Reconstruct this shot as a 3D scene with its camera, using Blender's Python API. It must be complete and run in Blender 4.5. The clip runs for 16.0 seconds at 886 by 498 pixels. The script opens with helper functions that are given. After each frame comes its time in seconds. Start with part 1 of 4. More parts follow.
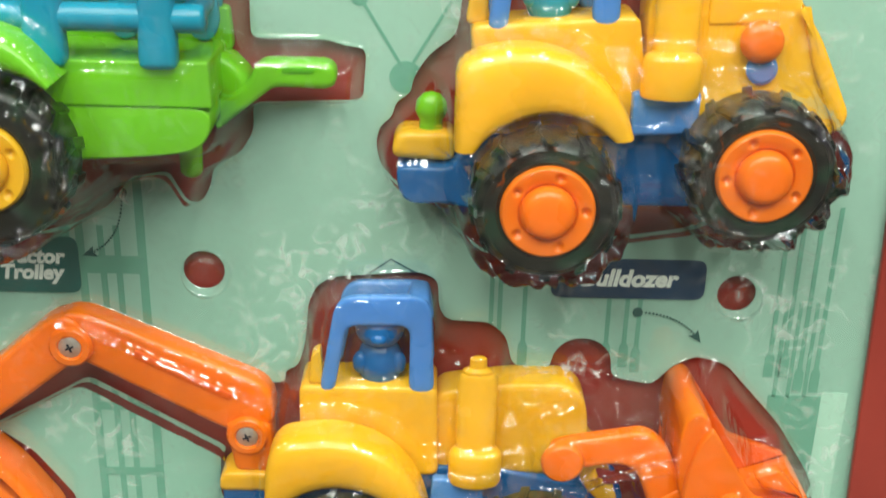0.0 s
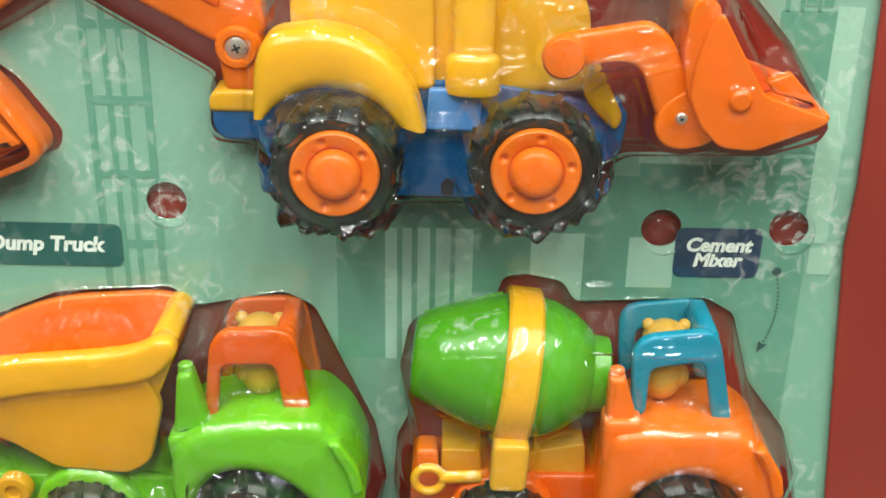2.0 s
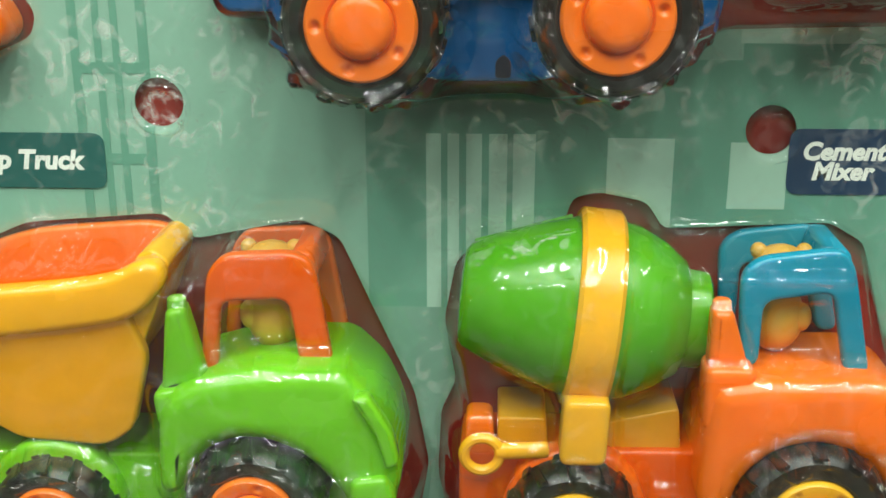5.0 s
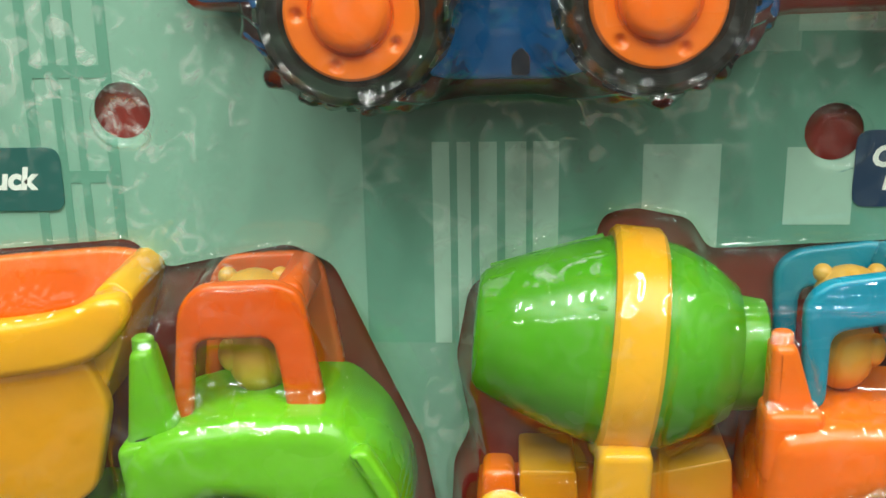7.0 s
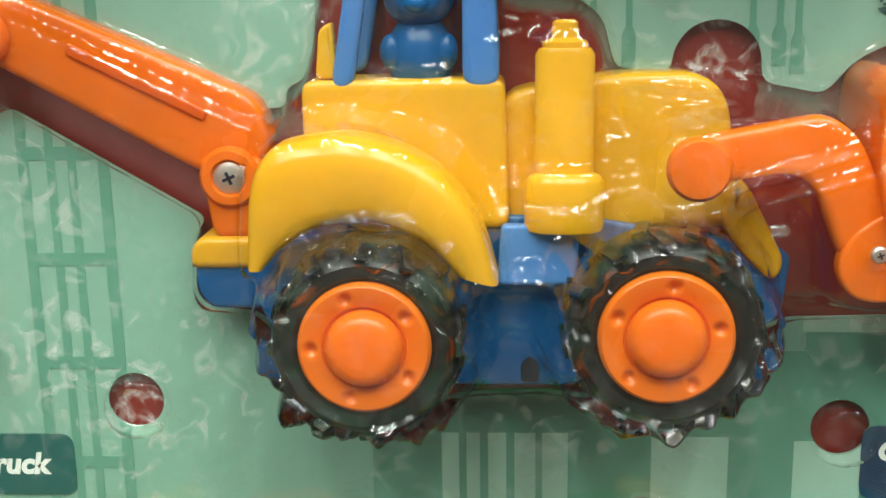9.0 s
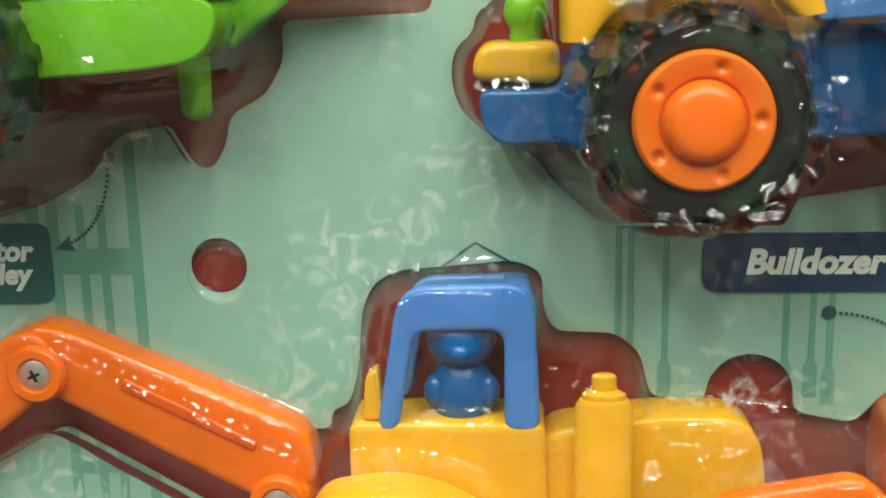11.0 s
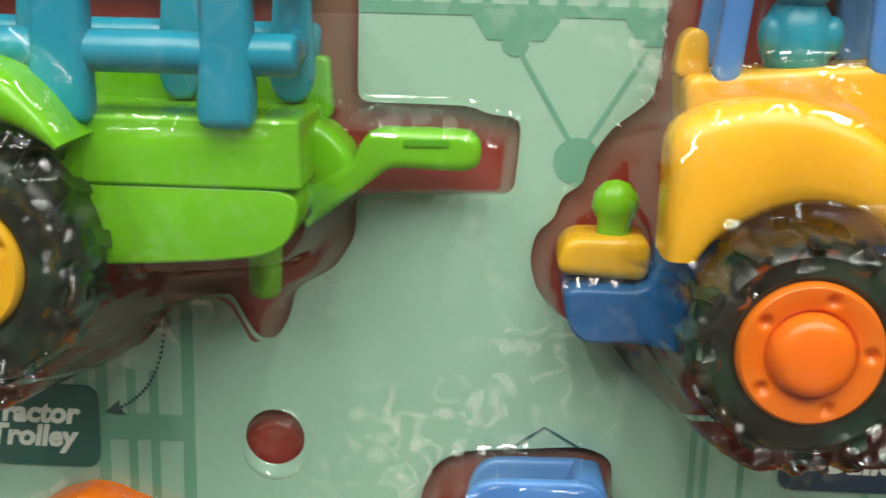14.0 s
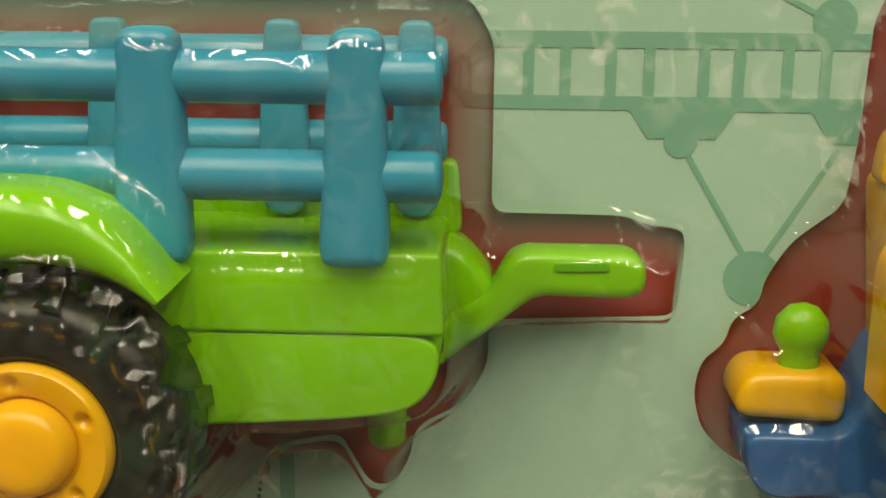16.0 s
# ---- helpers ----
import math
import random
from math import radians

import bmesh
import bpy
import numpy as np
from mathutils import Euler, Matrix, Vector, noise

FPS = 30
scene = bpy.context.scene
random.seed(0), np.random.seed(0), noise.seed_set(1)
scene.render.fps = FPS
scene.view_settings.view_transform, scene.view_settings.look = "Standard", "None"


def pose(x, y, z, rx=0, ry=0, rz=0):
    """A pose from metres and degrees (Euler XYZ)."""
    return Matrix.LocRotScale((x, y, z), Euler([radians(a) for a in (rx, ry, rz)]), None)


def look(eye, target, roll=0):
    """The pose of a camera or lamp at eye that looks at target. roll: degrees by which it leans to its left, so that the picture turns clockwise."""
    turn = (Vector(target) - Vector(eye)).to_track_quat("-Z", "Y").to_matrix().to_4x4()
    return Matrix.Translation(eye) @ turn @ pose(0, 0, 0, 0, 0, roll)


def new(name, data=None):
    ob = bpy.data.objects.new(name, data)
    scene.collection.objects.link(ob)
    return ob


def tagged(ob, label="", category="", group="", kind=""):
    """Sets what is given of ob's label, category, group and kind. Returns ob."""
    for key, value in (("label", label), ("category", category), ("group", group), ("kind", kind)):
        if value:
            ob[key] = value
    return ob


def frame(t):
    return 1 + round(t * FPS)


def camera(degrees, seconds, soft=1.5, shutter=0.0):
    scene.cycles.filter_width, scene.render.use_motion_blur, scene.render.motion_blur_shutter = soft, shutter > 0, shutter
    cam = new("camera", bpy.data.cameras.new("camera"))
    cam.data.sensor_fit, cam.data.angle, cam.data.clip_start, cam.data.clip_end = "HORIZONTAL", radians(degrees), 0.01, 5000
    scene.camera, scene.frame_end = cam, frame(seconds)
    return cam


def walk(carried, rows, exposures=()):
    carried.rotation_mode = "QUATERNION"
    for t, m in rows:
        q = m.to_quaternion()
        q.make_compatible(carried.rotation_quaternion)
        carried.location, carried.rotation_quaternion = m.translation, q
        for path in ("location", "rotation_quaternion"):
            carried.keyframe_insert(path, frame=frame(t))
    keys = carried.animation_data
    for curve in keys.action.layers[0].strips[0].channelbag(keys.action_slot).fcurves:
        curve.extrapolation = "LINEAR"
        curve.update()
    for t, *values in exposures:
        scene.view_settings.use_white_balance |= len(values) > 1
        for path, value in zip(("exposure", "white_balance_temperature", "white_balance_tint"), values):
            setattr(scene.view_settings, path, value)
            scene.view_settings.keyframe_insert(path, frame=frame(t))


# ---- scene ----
from mathutils.bvhtree import BVHTree

cam = camera(41.6, 16.0, shutter=0.2)
PATH = [
    (0, (0.0085, -0.3718, 1.5333), (0.0353, 1.473, 0.7613), 1.5),
    (0.5, (0.0132, -0.3767, 1.4949), (0.0382, 1.4489, 0.6784), 1.1),
    (1, (0.0144, -0.3872, 1.4648), (0.0445, 1.429, 0.6277), 1.1),
    (1.5, (0.0216, -0.3923, 1.4458), (0.0295, 1.4237, 0.6079), 0.2),
    (2, (0.0193, -0.4044, 1.4148), (0.0122, 1.4119, 0.5776), 1.1),
    (2.5, (0.0186, -0.4047, 1.4079), (0.017, 1.4265, 0.6038), 1.4),
    (3, (0.0192, -0.4114, 1.3985), (0.0182, 1.43, 0.6179), 1.3),
    (3.5, (0.0195, -0.4077, 1.4103), (0.013, 1.4475, 0.6633), 1.2),
    (4, (0.0204, -0.4037, 1.416), (0.0108, 1.4561, 0.6804), 1.2),
    (4.5, (0.0137, -0.3718, 1.3629), (-0.0314, 1.5169, 0.7065), 0.0),
    (5, (0.0172, -0.3495, 1.3176), (-0.0718, 1.5435, 0.6785), -0.1),
    (7.5, (0.0137, -0.2977, 1.3038), (-0.0954, 1.6123, 0.7209), -1.1),
    (8, (0.0073, -0.2969, 1.3178), (-0.0994, 1.6356, 0.8136), -0.8),
    (8.5, (0.0117, -0.2916, 1.344), (-0.1002, 1.6479, 0.8688), -0.8),
    (9, (0.0136, -0.2911, 1.3566), (-0.0981, 1.6515, 0.8942), -1.0),
    (9.5, (0.018, -0.2855, 1.3684), (-0.097, 1.6514, 0.8834), -1.6),
    (10, (0.0153, -0.2874, 1.3891), (-0.1174, 1.6543, 0.9283), -2.1),
    (12.5, (-0.0104, -0.2629, 1.4826), (-0.0839, 1.6795, 1.0119), 1.6),
    (13, (-0.0152, -0.2577, 1.4764), (-0.0617, 1.6847, 1.0021), 2.2),
    (13.5, (-0.0055, -0.2603, 1.4805), (-0.0638, 1.6842, 1.0165), 1.8),
    (14, (-0.0184, -0.2622, 1.4798), (-0.1002, 1.6803, 1.0107), 1.5),
    (14.5, (-0.0455, -0.244, 1.488), (-0.1143, 1.6957, 1.0053), 1.3),
    (15, (-0.044, -0.2225, 1.4815), (-0.1093, 1.7162, 0.9946), 0.8),
    (15.5, (-0.0467, -0.2159, 1.4878), (-0.1173, 1.7207, 0.9934), 0.6),
    (16, (-0.0485, -0.218, 1.4954), (-0.1395, 1.7238, 1.0248), 0.5),
]
# stops, kelvin and tint of the clip's own camera
EXPOSURES = [(0, -0.44, 6500, 6), (1.5, -0.4, 6500, 6), (3, -0.55, 6500, 5), (4.5, -0.28, 6500, 5), (5, -0.48, 6500, 5), (8.5, -0.48, 6500, 5), (10, -0.54, 6550, 6), (12.5, -0.6, 6800, 10), (14, -0.62, 6800, 9), (14.5, -0.68, 7000, 9), (15, -0.92, 8200, 11), (16, -1.0, 8900, 12)]
walk(cam, [(t, look(eye, target, roll)) for t, eye, target, roll in PATH], EXPOSURES)

# x, y and watts of each ceiling tube; the tubes run away from the wall
LAMPS = [(-1.25, -1.25, 20), (-0.72, -1.15, 23), (-0.2, -1.2, 24), (0.33, -1.15, 24), (0.85, -1.2, 23), (1.4, -1.25, 20)]

# ---- world and lights ----
world = bpy.data.worlds.new("shop_air")
scene.world = world
world.use_nodes = True
world.node_tree.nodes["Background"].inputs[0].default_value = (1.0, 0.98, 0.94, 1)
world.node_tree.nodes["Background"].inputs[1].default_value = 0.05


# ---- materials ----
def principled(name):
    m = bpy.data.materials.new(name)
    m.use_nodes = True
    return m, m.node_tree, m.node_tree.nodes["Principled BSDF"]


def noise_node(nt, scale, detail=4.0, coord="Object"):
    tc = nt.nodes.new("ShaderNodeTexCoord")
    n = nt.nodes.new("ShaderNodeTexNoise")
    n.inputs["Scale"].default_value, n.inputs["Detail"].default_value = scale, detail
    nt.links.new(tc.outputs[coord], n.inputs["Vector"])
    return n


def mixed(nt, fac, a, b):
    mx = nt.nodes.new("ShaderNodeMix")
    mx.data_type = "RGBA"
    mx.inputs["A"].default_value, mx.inputs["B"].default_value = (*a, 1), (*b, 1)
    nt.links.new(fac, mx.inputs["Factor"])
    return mx.outputs["Result"]


def spread(nt, sock, lo, hi, a=0.35, b=0.65):
    r = nt.nodes.new("ShaderNodeMapRange")
    for k, v in (("From Min", a), ("From Max", b), ("To Min", lo), ("To Max", hi)):
        r.inputs[k].default_value = v
    nt.links.new(sock, r.inputs["Value"])
    return r.outputs["Result"]


def bumped(nt, bsdf, sock, strength, distance):
    b = nt.nodes.new("ShaderNodeBump")
    b.inputs["Strength"].default_value, b.inputs["Distance"].default_value = strength, distance
    nt.links.new(sock, b.inputs["Height"])
    nt.links.new(b.outputs["Normal"], bsdf.inputs["Normal"])


def plastic(name, rgb, rough=0.24, vary=0.88, sss=0.0):
    m, nt, p = principled(name)
    big, fine = noise_node(nt, 45, 3), noise_node(nt, 900, 3)
    nt.links.new(mixed(nt, spread(nt, big.outputs["Fac"], 0, 1), tuple(c * vary for c in rgb), rgb), p.inputs["Base Color"])
    nt.links.new(spread(nt, big.outputs["Fac"], rough * 0.8, rough * 1.25), p.inputs["Roughness"])
    bumped(nt, p, fine.outputs["Fac"], 0.12, 0.0002)
    p.inputs["Subsurface Weight"].default_value = sss
    p.inputs["Subsurface Radius"].default_value = (0.004, 0.002, 0.001)
    return m


def paper(name, a, b, rough=0.45):
    m, nt, p = principled(name)
    big, fine = noise_node(nt, 14, 5), noise_node(nt, 1500, 2)
    nt.links.new(mixed(nt, spread(nt, big.outputs["Fac"], 0, 1), a, b), p.inputs["Base Color"])
    p.inputs["Roughness"].default_value = rough
    bumped(nt, p, fine.outputs["Fac"], 0.1, 0.0001)
    return m


ORANGE = plastic("orange_plastic", (0.86, 0.185, 0.008))
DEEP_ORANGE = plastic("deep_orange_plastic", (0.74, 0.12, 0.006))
YELLOW = plastic("yellow_plastic", (0.84, 0.455, 0.02))
AMBER = plastic("amber_plastic", (0.72, 0.36, 0.012), 0.35)
GREEN = plastic("green_plastic", (0.17, 0.51, 0.015))
DRUM_GREEN = plastic("drum_green_plastic", (0.10, 0.39, 0.012))
BLUE = plastic("blue_plastic", (0.085, 0.25, 0.60))
DEEP_BLUE = plastic("deep_blue_plastic", (0.012, 0.12, 0.34))
TEAL = plastic("teal_plastic", (0.01, 0.28, 0.42))
FIGURE_YELLOW = plastic("figure_yellow_plastic", (0.72, 0.42, 0.06), 0.4)
RUBBER, nt, p = principled("tyre_rubber_green_sheen")
# dark green patches put the reflected card green into the black rubber's colour
nt.links.new(mixed(nt, spread(nt, noise_node(nt, 75, 3).outputs["Fac"], 0, 1, 0.48, 0.6), (0.006, 0.007, 0.006), (0.010, 0.030, 0.017)), p.inputs["Base Color"])
p.inputs["Roughness"].default_value = 0.32
bumped(nt, p, noise_node(nt, 500, 3).outputs["Fac"], 0.15, 0.0003)
# near-black for plates that paint the shade of slots; no recess is cut
SLOT_SHADE = plastic("slot_shade", (0.01, 0.015, 0.03), 0.6)
BACK_RED = paper("backing_red", (0.21, 0.017, 0.011), (0.28, 0.026, 0.016), 0.4)
BORDER_RED = paper("border_red", (0.25, 0.03, 0.022), (0.31, 0.042, 0.03), 0.3)
PRINT_MID = paper("print_mid_green", (0.14, 0.34, 0.25), (0.17, 0.38, 0.28))
PRINT_DUSK = paper("print_dusk_green", (0.19, 0.36, 0.28), (0.22, 0.40, 0.31))
PRINT_PALE = paper("print_pale_mint", (0.38, 0.57, 0.46), (0.43, 0.62, 0.51))
LABEL_GREEN = paper("label_green", (0.025, 0.13, 0.115), (0.03, 0.15, 0.13))
LABEL_NAVY = paper("label_navy", (0.012, 0.045, 0.10), (0.016, 0.055, 0.12))
LETTER = paper("letter_white", (0.80, 0.84, 0.78), (0.86, 0.88, 0.82))
INK = paper("ink_dark_green", (0.03, 0.09, 0.08), (0.035, 0.10, 0.09))

STEEL, nt, p = principled("screw_steel")
p.inputs["Metallic"].default_value, p.inputs["Roughness"].default_value = 0.75, 0.38
nt.links.new(mixed(nt, noise_node(nt, 600).outputs["Fac"], (0.45, 0.44, 0.40), (0.75, 0.73, 0.68)), p.inputs["Base Color"])

# card stock: pale at the top, greener towards the bottom, as printed
CARD, nt, p = principled("card_print")
tc, sep = nt.nodes.new("ShaderNodeTexCoord"), nt.nodes.new("ShaderNodeSeparateXYZ")
nt.links.new(tc.outputs["Object"], sep.inputs["Vector"])
drift = noise_node(nt, 9, 3)
add = nt.nodes.new("ShaderNodeMath")
add.operation = "MULTIPLY_ADD"
add.inputs[1].default_value = 0.16
nt.links.new(drift.outputs["Fac"], add.inputs[0])
nt.links.new(sep.outputs["Z"], add.inputs[2])
nt.links.new(mixed(nt, spread(nt, add.outputs["Value"], 0, 1, 1.22, 1.46), (0.24, 0.47, 0.355), (0.33, 0.50, 0.41)), p.inputs["Base Color"])
p.inputs["Roughness"].default_value = 0.4
bumped(nt, p, noise_node(nt, 60, 5).outputs["Fac"], 0.15, 0.0006)

# clear thermoformed film; the flat flange is rubbed and scuffed, the raised domes hardly
def film(name, rubbed):
    m = bpy.data.materials.new(name)
    m.use_nodes = True
    nt = m.node_tree
    nt.nodes.remove(nt.nodes["Principled BSDF"])
    out = nt.nodes["Material Output"]
    clear, gloss, haze = nt.nodes.new("ShaderNodeBsdfTransparent"), nt.nodes.new("ShaderNodeBsdfGlossy"), nt.nodes.new("ShaderNodeBsdfDiffuse")
    clear.inputs[0].default_value = (0.97, 0.985, 0.97, 1)
    haze.inputs[0].default_value = (0.75, 0.78, 0.74, 1)
    gloss.inputs["Roughness"].default_value = 0.05
    fres = nt.nodes.new("ShaderNodeFresnel")
    fres.inputs["IOR"].default_value = 1.72
    m1, m2 = nt.nodes.new("ShaderNodeMixShader"), nt.nodes.new("ShaderNodeMixShader")
    scuff, patch = noise_node(nt, 130, 9), noise_node(nt, 17, 4)
    scuff.inputs["Distortion"].default_value = 1.6
    both = nt.nodes.new("ShaderNodeMath")
    both.operation = "MULTIPLY"
    nt.links.new(spread(nt, scuff.outputs["Fac"], 0.02, rubbed, 0.50, 0.66), both.inputs[0])
    nt.links.new(spread(nt, patch.outputs["Fac"], 0.05, 0.6, 0.46, 0.64), both.inputs[1])
    nt.links.new(both.outputs["Value"], m1.inputs[0])
    nt.links.new(clear.outputs[0], m1.inputs[1])
    nt.links.new(haze.outputs[0], m1.inputs[2])
    nt.links.new(fres.outputs[0], m2.inputs[0])
    nt.links.new(m1.outputs[0], m2.inputs[1])
    nt.links.new(gloss.outputs[0], m2.inputs[2])
    nt.links.new(m2.outputs[0], out.inputs["Surface"])
    bump = nt.nodes.new("ShaderNodeBump")
    bump.inputs["Strength"].default_value, bump.inputs["Distance"].default_value = 0.25, 0.0004
    nt.links.new(noise_node(nt, 45, 2).outputs["Fac"], bump.inputs["Height"])
    nt.links.new(bump.outputs["Normal"], gloss.inputs["Normal"])
    nt.links.new(bump.outputs["Normal"], fres.inputs["Normal"])
    return m


FILM, FLANGE = film("clear_film", 0.12), film("scuffed_film", 0.85)

WALL, nt, p = principled("wall_paint")
nt.links.new(mixed(nt, noise_node(nt, 3).outputs["Fac"], (0.27, 0.26, 0.245), (0.34, 0.33, 0.31)), p.inputs["Base Color"])
p.inputs["Roughness"].default_value = 0.8
FLOOR, nt, p = principled("floor_vinyl")
nt.links.new(mixed(nt, noise_node(nt, 6).outputs["Fac"], (0.30, 0.27, 0.22), (0.38, 0.34, 0.28)), p.inputs["Base Color"])
p.inputs["Roughness"].default_value = 0.35
GLOW, nt, p = principled("lamp_diffuser")
p.inputs["Emission Color"].default_value, p.inputs["Emission Strength"].default_value = (0.97, 1.0, 1.0, 1), 6.0
HOUSING = plastic("lamp_housing", (0.7, 0.7, 0.68), 0.5)


# ---- mesh helpers: millimetres on the card, x across, z up from 1.3 m, y away from the viewer ----
def mm(x, y, z):
    return Vector((x / 1000, y / 1000, 1.3 + z / 1000))


def smooth(me, angle=38):
    for f in me.polygons:
        f.use_smooth = True
    me.set_sharp_from_angle(angle=radians(angle))


def thing(name, label, category, group="", kind=""):
    return tagged(new(name), label, category, group, kind)


def link(name, me, material, parent=None, label="", angle=38):
    me.materials.clear()
    me.materials.append(material)
    smooth(me, angle)
    ob = new(name, me)
    ob.parent = parent
    return tagged(ob, label)


def part(name, bm, material, parent=None, label="", angle=38):
    me = bpy.data.meshes.new(name)
    bmesh.ops.recalc_face_normals(bm, faces=bm.faces)
    bm.to_mesh(me)
    bm.free()
    return link(name, me, material, parent, label, angle)


def rounded(poly, r, n=4):
    out = []
    for i, b in enumerate(poly):
        b, a, c = Vector(b), Vector(poly[i - 1]), Vector(poly[(i + 1) % len(poly)])
        da, dc = min(r, (a - b).length * 0.48), min(r, (c - b).length * 0.48)
        p0, p2 = b + (a - b).normalized() * da, b + (c - b).normalized() * dc
        for k in range(n + 1):
            s = k / n
            out.append(tuple(p0 * (1 - s) ** 2 + b * 2 * s * (1 - s) + p2 * s * s))
    return out


def circle(cx, cz, r, n=40):
    return [(cx + r * math.cos(2 * math.pi * k / n), cz + r * math.sin(2 * math.pi * k / n)) for k in range(n)]


def plate_mesh(outlines, y0, y1, bevel=0.0):
    """Filled outlines (a second one inside the first is a hole), from the front y0 to the back y1."""
    cu = bpy.data.curves.new("outline", "CURVE")
    cu.dimensions, cu.fill_mode = "2D", "BOTH"
    for o in outlines:
        s = cu.splines.new("POLY")
        s.points.add(len(o) - 1)
        for q, (x, z) in zip(s.points, o):
            q.co = (x, z, 0, 1)
        s.use_cyclic_u = True
    half = (y1 - y0) / 2
    bevel = min(bevel, half * 0.98)
    cu.extrude, cu.bevel_depth, cu.bevel_resolution, cu.offset = half - bevel, bevel, 3, -bevel
    ob = bpy.data.objects.new("outline", cu)
    me = bpy.data.meshes.new_from_object(ob)
    bpy.data.objects.remove(ob)
    bpy.data.curves.remove(cu)
    for v in me.vertices:
        x, z, d = v.co
        v.co = mm(x, (y0 + y1) / 2 - d, z)
    bm = bmesh.new()
    bm.from_mesh(me)
    bmesh.ops.remove_doubles(bm, verts=bm.verts, dist=1e-6)
    bmesh.ops.recalc_face_normals(bm, faces=bm.faces)
    bm.to_mesh(me)
    bm.free()
    return me


def plate(name, poly, y0, y1, material, parent, bevel=1.5, round_=3.0, holes=(), label=""):
    outs = [rounded(poly, round_)] + [rounded(h, min(round_, 2.0)) for h in holes]
    return link(name, plate_mesh(outs, y0, y1, bevel), material, parent, label)


def lathe(name, profile, origin, axis, material, parent, n=40, label="", sx=1.0):
    """profile: (distance along the axis, radius) in mm; axis: a direction; origin in mm."""
    bm = bmesh.new()
    q = Vector((0, 0, 1)).rotation_difference(Vector(axis).normalized())
    o = Vector(origin)
    rings = []
    for a, r in profile:
        ring = []
        for k in range(n):
            w = 2 * math.pi * k / n
            ring.append(bm.verts.new(mm(*(o + q @ Vector((r * math.cos(w) * sx, r * math.sin(w), a))))))
        rings.append(ring)
    for a, b in zip(rings, rings[1:]):
        for k in range(n):
            bm.faces.new((a[k], a[(k + 1) % n], b[(k + 1) % n], b[k]))
    bm.faces.new(rings[0])
    bm.faces.new(list(reversed(rings[-1])))
    return part(name, bm, material, parent, label)


def bar(name, a, b, r, material, parent, label="", flat=1.0):
    L = (Vector(b) - Vector(a)).length
    e = r * 0.3
    return lathe(name, [(0, r - e), (e * 0.4, r - e * 0.3), (e, r), (L - e, r), (L - e * 0.4, r - e * 0.3), (L, r - e)], a, Vector(b) - Vector(a), material, parent, 24, label, flat)


def screw(x, z, y, r, parent):
    s = lathe("screw", [(0, r), (1.2, r), (1.8, r * 0.75), (1.9, r * 0.2)], (x, y + 1.5, z), (0, -1, 0), STEEL, parent, 24, "steel cross-head screw")
    for w in (0.4, 0.4 + math.pi / 2):
        dx, dz = math.cos(w) * r * 0.42, math.sin(w) * r * 0.42
        nx, nz = -math.sin(w) * r * 0.1, math.cos(w) * r * 0.1
        link("screw_slot", plate_mesh([[(x + dx + nx, z + dz + nz), (x - dx + nx, z - dz + nz), (x - dx - nx, z - dz - nz), (x + dx - nx, z + dz - nz)]], y - 0.55, y + 0.4), SLOT_SHADE, s)


def wheel(parent, x, z, y, R, hub_r, hub_material, hub_label, lugs=12):
    """A toy wheel whose hub face stands at y, axle along y."""
    w = thing("wheel", "", "")
    w.parent = parent
    depth = 19
    prof = [(-depth, hub_r * 0.9), (-depth, R * 0.86), (-depth + 3, R * 0.95), (-4, R * 0.95), (-1.2, R * 0.91), (0.6, R * 0.82), (0.6, hub_r + 1.2), (-0.6, hub_r + 0.3), (-1.5, hub_r * 0.8)]
    lathe("tyre", prof, (x, y + 1, z), (0, -1, 0), RUBBER, w, 48, "black rubber tyre with tread lugs")
    bm = bmesh.new()
    for k in range(lugs):
        for side in (0, 1):
            a = 2 * math.pi * (k + 0.5 * side) / lugs
            y0, y1 = (y - 1, y + 9) if side == 0 else (y + 8, y + 18)
            tw = 0.085
            skew = 0.10 if side == 0 else -0.10
            ring = []
            for yy, s, dr in ((y0, 0, -0.06 if side == 0 else 0), (y1, skew, 0)):
                for da, rr in ((-tw, 0.9), (-tw * 0.75, 1.0 + dr), (tw * 0.75, 1.0 + dr), (tw, 0.9)):
                    an = a + da + s
                    ring.append(bm.verts.new(mm(x + R * rr * math.cos(an), yy, z + R * rr * math.sin(an))))
            f0, f1 = ring[:4], ring[4:]
            bm.faces.new(f0)
            bm.faces.new(list(reversed(f1)))
            for i in range(4):
                bm.faces.new((f0[i], f1[i], f1[(i + 1) % 4], f0[(i + 1) % 4]))
    part("tread", bm, RUBBER, w, "", 20)
    h = hub_r
    prof = [(-6, h), (0, h), (1.2, h * 0.985), (1.8, h * 0.94)] + [(1.8 - 0.012 * k * k, h * (0.94 - 0.034 * k)) for k in range(1, 10)]
    prof += [(0.1, h * 0.61), (0.0, h * 0.585), (1.6, h * 0.57), (3.4, h * 0.53), (4.3, h * 0.46), (4.7, h * 0.36), (4.8, h * 0.2), (4.8, h * 0.03)]
    hub = lathe("hub", prof, (x, y + 1, z), (0, -1, 0), hub_material, w, 96, hub_label)
    for k in range(5):
        a = 2 * math.pi * k / 5 + math.pi / 2 + x * 0.05
        c = mm(x + h * 0.79 * math.cos(a), y, z + h * 0.79 * math.sin(a))
        for v in hub.data.vertices:
            d = math.hypot(v.co.x - c.x, v.co.z - c.z) * 1000 / (h * 0.105)
            if d < 1:
                v.co.y += 0.0016 * (1 - d * d)
    hub.data.update()
    return w


